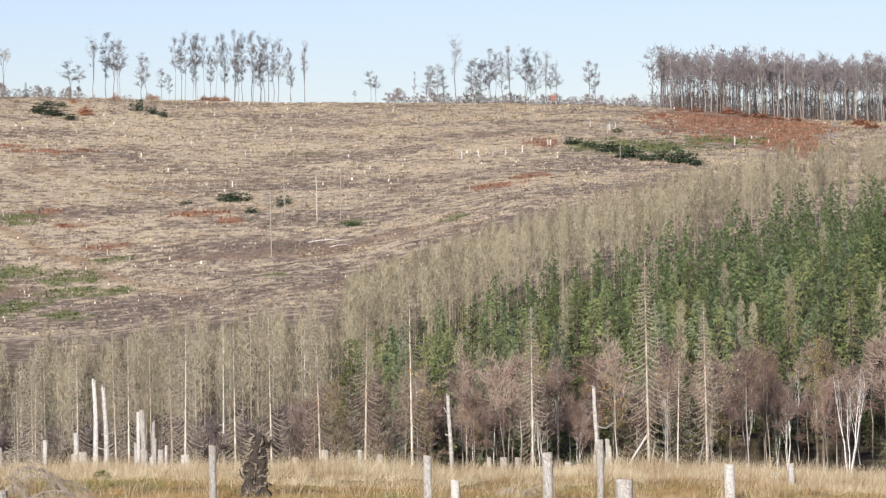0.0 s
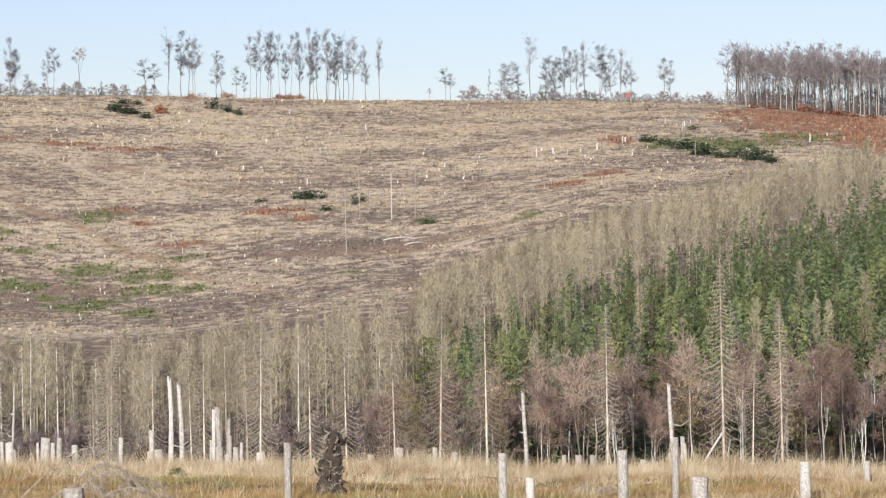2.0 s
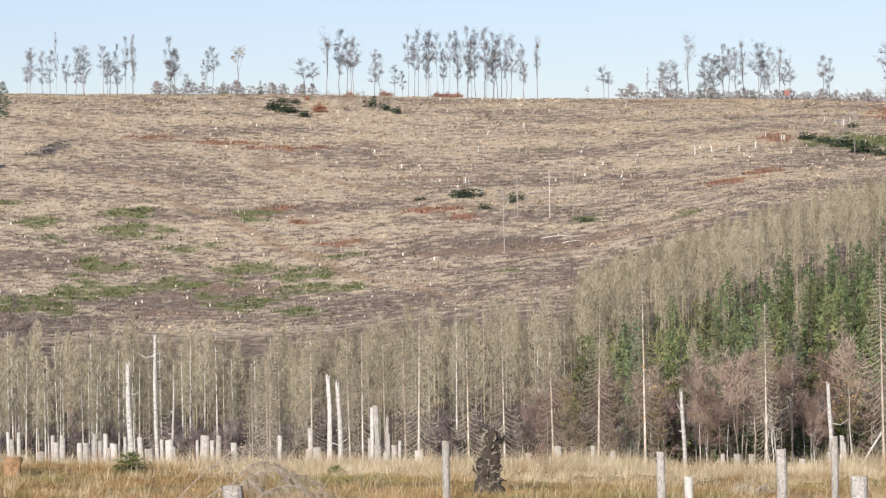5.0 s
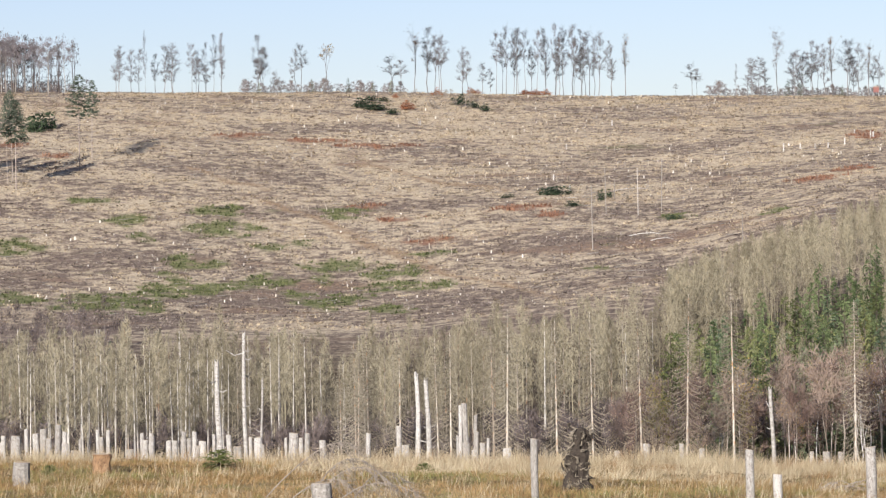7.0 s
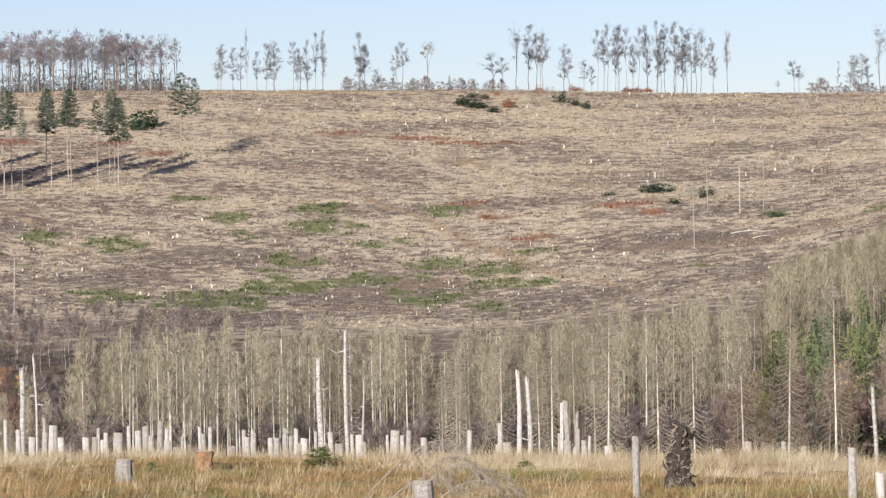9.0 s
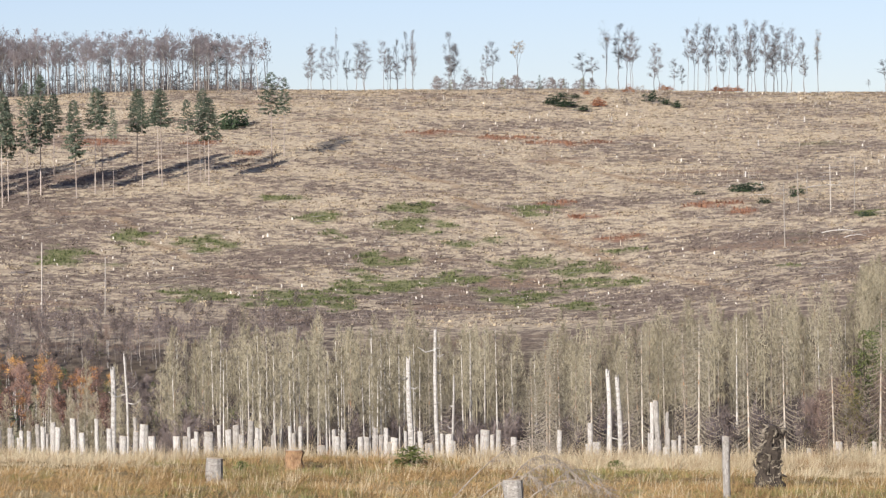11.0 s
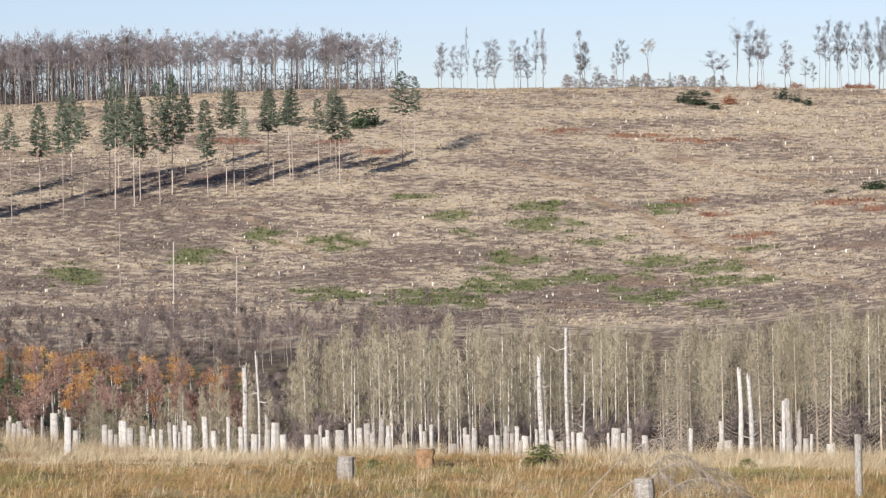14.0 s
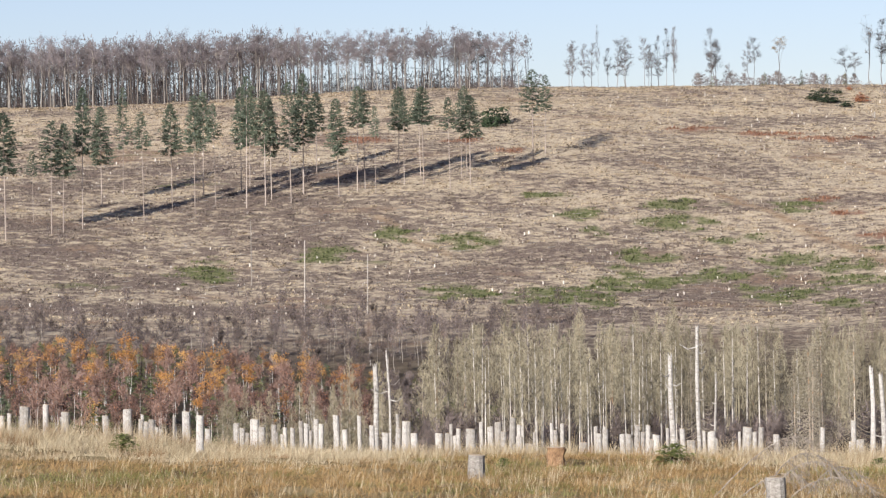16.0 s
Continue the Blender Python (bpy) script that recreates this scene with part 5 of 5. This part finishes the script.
for k, (az, r, h, d) in enumerate(SNAGS):
    broken_trunk(az, r, h, d, 400 + k)
POLE = stump_kind("dead_pole", "dead poles on the slope", "bare grey dead pole standing on the slope", 109, M_POLE, M_POLE, 0.1)
for az, r, h, d in POLES:
    POLE.put(az, r, h, R, widen=d / h)
for az, r, h in SLOPE_STUMPS:
    STUMP.put(az, r, h, R, widen=0.45 / h, label="pale high stump on the clear-felled slope")
tiny = []
cnt = 0
for a, r in scatter(63, -20.8, 7.5, 800, 1285, 7.0, None, 0.9):
    if R.random() < 0.45 or a > 1.5 + (r - 850) / 90:
        continue
    h = R.choice((0.2, 0.25, 0.3, 0.3, 0.4, 0.55)) * R.uniform(0.8, 1.2)
    if cnt < 110 and R.random() < 0.3:
        STUMP.put(a, r, h, R, widen=R.uniform(0.2, 0.34) / h, label="pale stump among brush on the clear-felled slope", dz=-0.1)
        cnt += 1
    else:
        tiny.append((r * math.sin(radians(a)), r * math.cos(radians(a)), float(ground(a, r)) + 0.25, (h + 0.1) * R.uniform(0.4, 0.75), R.uniform(0, 6.28)))
STAKE = stump_kind("planting_stake", "planting stakes on the slope", "thin pale planting stake on the felled slope", 115, M_STAKE, M_CUT, 0.03)
for a0, r0, a1, r1, n in STAKE_ROWS:
    for k in range(n):
        u = (k + R.uniform(-0.25, 0.25)) / (n - 1)
        h = R.uniform(0.8, 1.6)
        STAKE.put(a0 + (a1 - a0) * u, r0 + (r1 - r0) * u + R.uniform(-3, 3), h + 0.3, R, widen=R.uniform(0.12, 0.2) / h, dz=-0.3)
post = Buf()
post.tube([(0, 0, -1.5), (0.02, 0, 0.3), (0, 0.02, 0.6)], [0.5, 0.46, 0.44], 5)
joined("slope_stumps", M_STUMPDOT, [post], tiny, "countless small pale stumps on the felled slope", "stumps", 8)


# ---- growth and litter on the slope ----
def blades(name, material, label, category, x, y, z, n, height, width, lean, spread, seed):
    """Tufts of n pointed blades each at the given places, in one mesh, as stuff."""
    rs = np.random.RandomState(seed)
    m = len(x) * n
    rep = lambda v: np.repeat(v, n)
    th, th2 = rs.rand(m) * 6.283, rs.rand(m) * 6.283
    hh = rep(height) * (0.55 + 0.6 * rs.rand(m))
    ww = rep(width) * (0.6 + 0.8 * rs.rand(m)) / 2
    sp, ln = rep(spread) * np.sqrt(rs.rand(m)), rep(lean) * rs.rand(m) * hh
    bx, by, bz = rep(x) + sp * np.cos(th), rep(y) + sp * np.sin(th), rep(z) - 0.05
    # a light wind leans the tips to one side
    tx, ty = bx + ln * np.cos(th) + 0.12 * hh, by + ln * np.sin(th)
    sx, sy = ww * np.cos(th2), ww * np.sin(th2)
    V = np.stack([np.stack([bx - sx, by - sy, bz], -1), np.stack([bx + sx, by + sy, bz], -1), np.stack([tx, ty, bz + hh], -1)], 1).reshape(-1, 3)
    me = bpy.data.meshes.new(name)
    me.vertices.add(3 * m)
    me.vertices.foreach_set("co", V.ravel())
    me.loops.add(3 * m)
    me.loops.foreach_set("vertex_index", np.arange(3 * m))
    me.polygons.add(m)
    me.polygons.foreach_set("loop_start", np.arange(0, 3 * m, 3))
    me.update(calc_edges=True)
    me.materials.append(material)
    return tagged(new(name, me), label, category, kind="stuff")


def strewn(n, az0, az1, r0, r1, seed):
    rs = np.random.RandomState(seed)
    az, r = az0 + (az1 - az0) * rs.rand(n), np.sqrt(r0 ** 2 + (r1 ** 2 - r0 ** 2) * rs.rand(n))
    return az, r, r * np.sin(np.radians(az)), r * np.cos(np.radians(az)), rs


def slope_height(az, r, x, y):
    return ground(az, r) + smooth_step(600, 720, r) * (0.9 * wave(x, y, 0.02, 3) + 0.22 * wave(x, y, 0.16, 4) + 0.09 * wave(x, y, 0.9, 5))


def slope_cover():
    az, r, x, y, rs = strewn(70000, -21, 8.2, 790, 1310, 201)
    mk = masks(az, r, x, y)
    field = 2 * mk["straw"] - 1 + 0.45 * rs.randn(len(x))
    plain = (mk["green"] < 0.4) & (mk["red"] < 0.4)
    k = plain & (field > 0.3)
    z = slope_height(az, r, x, y)
    s = 0.6 + 0.8 * rs.rand(len(x))
    one = np.ones(len(x))
    blades("slope_grass", M_SLOPEGRASS, "pale dry grass tufts on the clear-felled slope", "grass", x[k], y[k], z[k], 6, 0.46 * s[k], 0.42 * s[k], 1.7 * one[k], 1.1 * s[k], 202)
    k = plain & (field < -0.15)
    blades("slope_brush", M_SLASH, "grey-brown felling brush on the slope", "brushwood", x[k], y[k], z[k], 5, 0.52 * s[k], 0.3 * s[k], 1.7 * one[k], 1.0 * s[k], 203)
    k = mk["green"] > 0.4
    az, r, x, y, rs = strewn(90000, -21, 8.2, 780, 1240, 204)
    mk = masks(az, r, x, y)
    z, s = slope_height(az, r, x, y), 0.6 + 0.8 * rs.rand(len(x))
    k = mk["green"] > 0.45
    blades("undergrowth", M_HEATH, "green bramble and grass patches on the slope", "undergrowth", x[k], y[k], z[k], 4, 0.6 * s[k], 0.5 * s[k], 0.9 + 0 * s[k], 0.9 * s[k], 205)
    k = mk["red"] > 0.45
    blades("bracken", M_BRACKEN, "red-brown dead bracken on the slope", "bracken", x[k], y[k], z[k], 4, 0.7 * s[k], 0.5 * s[k], 0.9 + 0 * s[k], 0.9 * s[k], 206)
    # felled poles and boughs lying about
    Q = random.Random(207)
    logs, pale = Buf(), Buf()
    for i in range(2800):
        a, d = Q.uniform(-21, 6), math.sqrt(Q.uniform(820 ** 2, 1290 ** 2))
        p = spot(a, d)
        p.z = float(slope_height(np.array(a), np.array(d), np.array(p.x), np.array(p.y))) + 0.2
        t = Q.gauss(0.2, 0.7)
        ln = Q.uniform(1.0, 5.0)
        v = Vector((math.cos(t), math.sin(t), 0.08)) * ln / 2
        (pale if Q.random() < 0.4 else logs).tube([p - v, p + v], [Q.uniform(0.07, 0.16), 0.05], 3)
    tagged(new("felled_boughs", logs.mesh("felled_boughs", M_SLASH)), "dark boughs lying on the felled slope", "brushwood", kind="stuff")
    tagged(new("felled_poles", pale.mesh("felled_poles", M_GREYWOOD)), "bleached poles lying on the felled slope", "brushwood", kind="stuff")


slope_cover()


# ---- the meadow ----
def meadow_height(az, r, x, y):
    return ground(az, r) + 0.14 * wave(x, y, 0.25, 6) + 0.07 * wave(x, y, 1.3, 7)


def meadow_cover():
    az, r, x, y, rs = strewn(24000, -21, 8.6, 97, 158, 211)
    z = meadow_height(az, r, x, y)
    s = 0.45 + 0.35 * rs.rand(len(x)) + 0.35 * smooth_step(-0.3, 0.9, wave(x, y, 0.7, 34)) + 0.45 * smooth_step(0.1, 0.9, wave(x, y, 2.6, 35)) + 0.25 * (rs.rand(len(x)) > 0.9)
    f = wave(x, y, 0.35, 31) + 0.6 * wave(x, y, 1.1, 32) + 0.4 * rs.randn(len(x))
    near = smooth_step(134, 110, r)
    one = np.ones(len(x))
    mound = smooth_step(-15.0, -16.8, az) * smooth_step(120, 134, r)
    pale = f - 1.5 * near + 0.9 * mound + 0.9 * wave(x, y, 0.13, 36) > -0.4
    green = (~pale) & (wave(x, y, 0.33, 33) + 0.5 * rs.randn(len(x)) > 0.85)
    rust = ~(pale | green)
    tall = 1 + 0.35 * smooth_step(-16.0, -18.0, az) * smooth_step(126, 140, r) - 0.25 * smooth_step(-10.0, -14.0, az)
    blades("dry_grass", M_STRAW, "pale dry meadow grass", "grass", x[pale], y[pale], z[pale], 15, (0.4 * s * (0.8 + 1.7 * smooth_step(126, 142, r)) * tall)[pale], 0.021 * one[pale], 1.3 * one[pale], 0.17 * one[pale], 212)
    blades("brown_grass", M_RUSTGRASS, "rust-brown matted meadow grass", "grass", x[rust], y[rust], z[rust], 15, (0.3 * s)[rust], 0.026 * one[rust], 2.2 * one[rust], 0.2 * one[rust], 213)
    blades("green_grass", M_MEADOWGREEN, "green grass among the dry tufts", "grass", x[green], y[green], z[green], 15, (0.3 * s)[green], 0.024 * one[green], 1.8 * one[green], 0.2 * one[green], 214)
    # scattered tall seed stalks
    k = rs.rand(len(x)) < 0.12
    blades("seed_stalks", M_STRAW, "tall pale seed stalks over the meadow", "grass", x[k], y[k], z[k], 7, 0.62 * one[k], 0.016 * one[k], 0.7 * one[k], 0.15 * one[k], 215)


meadow_cover()


def near_grass():
    az, r, x, y, rs = strewn(2600, -180, 180, 1.5, 22, 221)
    one = np.ones(len(x))
    blades("near_grass", M_RUSTGRASS, "dry grass on the knoll where the tripod stands", "grass", x, y, ground(az, r), 10, 0.35 * one, 0.02 * one, 0.9 * one, 0.2 * one, 222)


near_grass()


# ---- single things on the meadow and by the wood ----
def root_plate(az, r):
    Q = random.Random(301)
    ob = new("upturned_root")
    ob.matrix_basis = Matrix.Translation(spot(az, r, -0.1)) @ Matrix.Diagonal((1.1, 1.15, 1.3, 1))
    tagged(ob, "dark upturned root stock with tangled broken roots", "root")
    core, roots = Buf(), Buf()
    n, rings = 14, 9
    for i in range(rings):
        z = 1.65 * i / (rings - 1)
        for k in range(n):
            w = 6.2832 * k / n
            q = (0.40 + 0.06 * math.sin(i * 1.7) - 0.02 * i + Q.uniform(-0.08, 0.08)) * (0.5 if i == rings - 1 else 1)
            core.v.append(Vector((math.cos(w) * q + 0.12 * z * z / 2, math.sin(w) * q * 0.7, z + Q.uniform(-0.05, 0.05))))
    for i in range(rings - 1):
        for k in range(n):
            core.f.append((i * n + k, i * n + (k + 1) % n, (i + 1) * n + (k + 1) % n, (i + 1) * n + k))
    core.f.append(tuple((rings - 1) * n + k for k in range(n)))
    for k in range(170):
        a, z = Q.uniform(0, 6.283), Q.uniform(0.1, 1.7)
        p = Vector((math.cos(a) * 0.25 + 0.06 * z * z, math.sin(a) * 0.2, z))
        d = Vector((math.cos(a), math.sin(a) * 0.7, Q.uniform(-0.6, 0.9))).normalized()
        ln = Q.uniform(0.08, 0.26)
        roots.tube([p, p + d * ln * 0.6, p + (d + rvec(Q) * 0.6).normalized() * ln], [0.03, 0.02, 0.006], 4)
    part("root_ball", core, M_ROOT, ob, "dark earthy bark")
    tagged(part("root_fringe", roots, M_ROOTDARK, ob, "fine grey broken roots"), kind="stuff")
    for k in range(26):
        a, z = Q.uniform(0, 6.283), Q.uniform(0.2, 1.7)
        p = Vector((math.cos(a) * 0.28 + 0.06 * z * z, math.sin(a) * 0.22, z))
        d = Vector((math.cos(a), math.sin(a) * 0.6, Q.uniform(-0.5, 1.0))).normalized()
        ln = Q.uniform(0.15, 0.32)
        part("root", Buf().tube([p, p + d * ln * 0.5, p + (d + rvec(Q) * 0.7).normalized() * ln], [0.045, 0.035, 0.012], 5), M_ROOT if k % 3 else M_ROOTDARK, ob)


root_plate(-3.13, 111)


def brush_heap(az, r, width, height, seed, n=60):
    Q = random.Random(seed)
    ob = new("brush_heap")
    ob.matrix_basis = Matrix.Translation(spot(az, r, 0))
    tagged(ob, "tangle of grey dead spruce branches in the grass", "brushwood")
    t = Buf()
    for k in range(n):
        x0, ln, hh = Q.uniform(-0.5, 0.3) * width, Q.uniform(0.25, 0.8) * width, Q.uniform(0.3, 1.0) * height
        y0, y1 = Q.uniform(-0.6, 0.6), Q.uniform(-0.6, 0.6)
        pts = [Vector((x0 + ln * u, y0 + (y1 - y0) * u, hh * 4 * u * (1 - u) * (1.15 - 0.3 * u))) for u in (0, 0.25, 0.5, 0.75, 0.95)]
        if k % 3 == 0:
            part("bough", Buf().tube(pts, [0.022, 0.018, 0.014, 0.009, 0.004], 4), M_SLASH2, ob)
        else:
            t.tube(pts, [0.010, 0.009, 0.007, 0.005, 0.002], 4)
    tagged(part("twig_tangle", t, M_SLASH2, ob, "fine tangled twigs"), kind="stuff")


def fallen_crown(az, r, seed):
    Q = random.Random(seed)
    ob = new("fallen_spruce_crown")
    ob.matrix_basis = Matrix.Translation(spot(az, r, 0)) @ pose(0, 0, 0, 0, 0, -az)
    tagged(ob, "arched bare boughs of a fallen spruce crown in the grass", "brushwood")
    twigs = Buf()
    for x0, z0, xm, zm, x1, z1, y in ((-2.4, 0.0, -0.3, 1.75, 0.75, 1.2, 0.0), (-0.7, 0.2, 0.5, 1.1, 1.7, 0.4, -0.4), (-0.2, 0.0, 1.05, 0.65, 2.4, 0.2, -0.8), (-1.6, 0.0, -0.4, 0.7, 0.5, 0.35, 0.5), (0.4, 0.1, 1.3, 0.9, 2.2, 0.3, 0.5), (-0.9, 0.1, 0.2, 1.3, 1.3, 0.7, 0.3)):
        pts = []
        for k in range(9):
            u = k / 8
            zz = (1 - u) ** 2 * z0 + 2 * u * (1 - u) * (2 * zm - (z0 + z1) / 2) + u * u * z1
            pts.append(Vector(((1 - u) ** 2 * x0 + 2 * u * (1 - u) * (2 * xm - (x0 + x1) / 2) + u * u * x1, y + Q.uniform(-0.03, 0.03), zz)))
        part("bough", Buf().tube(pts, [0.021 - 0.002 * k for k in range(9)], 5), M_SLASH2, ob)
        for q in range(95):
            u = Q.uniform(2.0, 8.0)
            b = pts[int(min(7, u))].lerp(pts[int(min(7, u)) + 1], u % 1)
            d = Vector((Q.uniform(-0.3, 0.7), Q.uniform(-0.8, 0.8), Q.uniform(-1.0, 0.1))).normalized()
            ln = min(Q.uniform(0.25, 0.8), b.z / max(0.15, -d.z) if d.z < -0.05 else 0.8)
            twigs.tube([b, b + d * ln * 0.5 + Vector((0.03, 0, -0.02)), b + d * ln + Vector((0.1, 0, 0))], [0.007, 0.005, 0.002], 3, cap=False)
    tagged(part("twig_tangle", twigs, M_SLASH2, ob, "fine hanging grey twigs"), kind="stuff")


fallen_crown(-6.99, 103, 302)
brush_heap(1.2, 113, 2.0, 0.4, 304, 24)

SAPLING = Kind("spruce_sapling", "sapling", "", [variant("small green spruce sapling in the grass", ("trunk", t, M_GREENBARK, ""), ("crown", c, M_SAPLING, "fresh green needles")) for t, c in [green_spruce_bufs(s, h=1.0, clear=0.02, rad=0.62, boughs=60, sprays=6, r0=0.03, spray=0.22) for s in (311, 312)]], 1.0)
for az, r, h in ((-8.96, 131, 0.85), (-5.62, 128, 0.5), (-11.7, 126, 0.45), (-17.9, 133, 0.7)):
    SAPLING.put(az, r, h * 1.15, R, widen=1.6)
BROAD = stump_kind("broad_stump", "stumps on the meadow", "broad sawn spruce stump with orange-brown bare wood", 321, M_ORANGEWOOD, M_CUT, 0.12)
BROAD.put(-10.85, 128, 0.85, R, widen=0.68 / 0.85)
LEANING = stump_kind("leaning_pole", "leaning dead poles", "thin dead pole leaning against its neighbours", 325, M_GREYWOOD, M_CUT, 0.05)
for az, r, h, tilt in ((-10.56, 421, 8.6, 24), (-10.50, 423, 9.5, 20), (-10.40, 420, 9.0, 14), (-10.35, 424, 8.0, 26), (2.72, 150, 2.7, 33), (3.28, 418, 5.0, 12), (4.05, 418, 12.5, 13)):
    LEANING.put(az, r, h, R, widen=(0.09 if r < 200 else 0.14) / h, tilt=tilt)
WHITE = broad("white_birch", "white birches by the spruce stand", "group of white birch stems leaning apart", [(331, dict(r0=0.11, limbs=5, fork=0.4, wide=1.6, stems=4, twigs=3, twig_w=0.04, twig_len=0.9, apart=0.2))], M_BIRCHBARK, M_PURPLE, 15.0)
WHITE.put(6.55, 396, 0.95, R)
GOLDEN.tall(2.76, 401, 13.5, R)
GOLDEN.tall(0.35, 400, 11.5, R)
OLIVE.tall(6.15, 404, 9.0, R, widen=1.1)
OLIVE.tall(5.0, 412, 4.5, R, widen=1.3)
for az, h in ((-1.0, 4.5), (-0.2, 5.5), (0.5, 4.0), (1.2, 5.0), (2.0, 6.0), (2.4, 4.5), (4.6, 4.0), (5.4, 5.0), (6.3, 4.0), (6.9, 5.5), (7.2, 5.0), (7.6, 6.0)):
    SPRUCE.tall(az, 432 + R.uniform(-8, 8), h, R, widen=1.3, label="young green spruce under the bare trees")


def raised_hide(az, r):
    ob = new("raised_hide")
    ob.matrix_basis = Matrix.Translation(spot(az, r, 0))
    tagged(ob, "small red-brown raised hunting hide on wooden legs", "hunting hide")
    for x in (-0.8, 0.8):
        for y in (-0.8, 0.8):
            part("leg", Buf().tube([(x * 1.2, y * 1.2, -0.3), (x, y, 2.2)], [0.09, 0.08], 5), M_GREYWOOD, ob)
    c, f = Buf(), Buf()
    for s0, s1, z0, z1 in ((1.0, 1.0, 2.2, 4.0),):
        c.v = [Vector((x, y, z)) for z in (z0, z1) for x, y in ((-s0, -s0), (s0, -s0), (s0, s0), (-s0, s0))]
        c.f = [(0, 1, 5, 4), (1, 2, 6, 5), (2, 3, 7, 6), (3, 0, 4, 7), (0, 3, 2, 1), (4, 5, 6, 7)]
    part("cabin", c, M_REDWOOD, ob, "red-brown boarded cabin")
    f.v = [Vector(p) for p in ((-1.25, -1.25, 4.02), (1.25, -1.25, 4.02), (1.25, 1.25, 4.02), (-1.25, 1.25, 4.02), (0, -1.25, 4.7), (0, 1.25, 4.7))]
    f.f = [(0, 1, 4), (2, 3, 5), (1, 2, 5, 4), (3, 0, 4, 5), (0, 3, 2, 1)]
    part("roof", f, M_SLASH2, ob)


raised_hide(1.84, 1288)


def fallen_bough(az, r, length, turn, seed):
    Q = random.Random(seed)
    ob = new("fallen_tree")
    ob.matrix_basis = Matrix.Translation(spot(az, r, 0.2)) @ pose(0, 0, 0, 0, 0, turn)
    tagged(ob, "bleached fallen trunk with bare boughs on the slope", "fallen tree")
    b, t = Buf(), Buf()
    b.tube([(0, 0, 0), (length * 0.3, 0, 0.5), (length * 0.7, 0, 0.7), (length, 0, 0.2)], [0.15, 0.13, 0.10, 0.05], 6)
    for k in range(12):
        u = Q.uniform(0.3, 1.0)
        p = Vector((length * u, 0, 0.55))
        t.tube([p, p + Vector((Q.uniform(0.3, 1.5), Q.uniform(-1, 1), Q.uniform(-0.6, 1.4)))], [0.06, 0.02], 3)
    part("trunk", b, M_GREYWOOD, ob)
    part("branchwork", t, M_GREYWOOD, ob)


fallen_bough(-3.49, 992, 10.0, 8, 341)
fallen_bough(-2.45, 1005, 11.0, -4, 342)
fallen_bough(-2.20, 916, 9.0, -12, 343)
fallen_bough(-1.85, 905, 6.0, -8, 344)
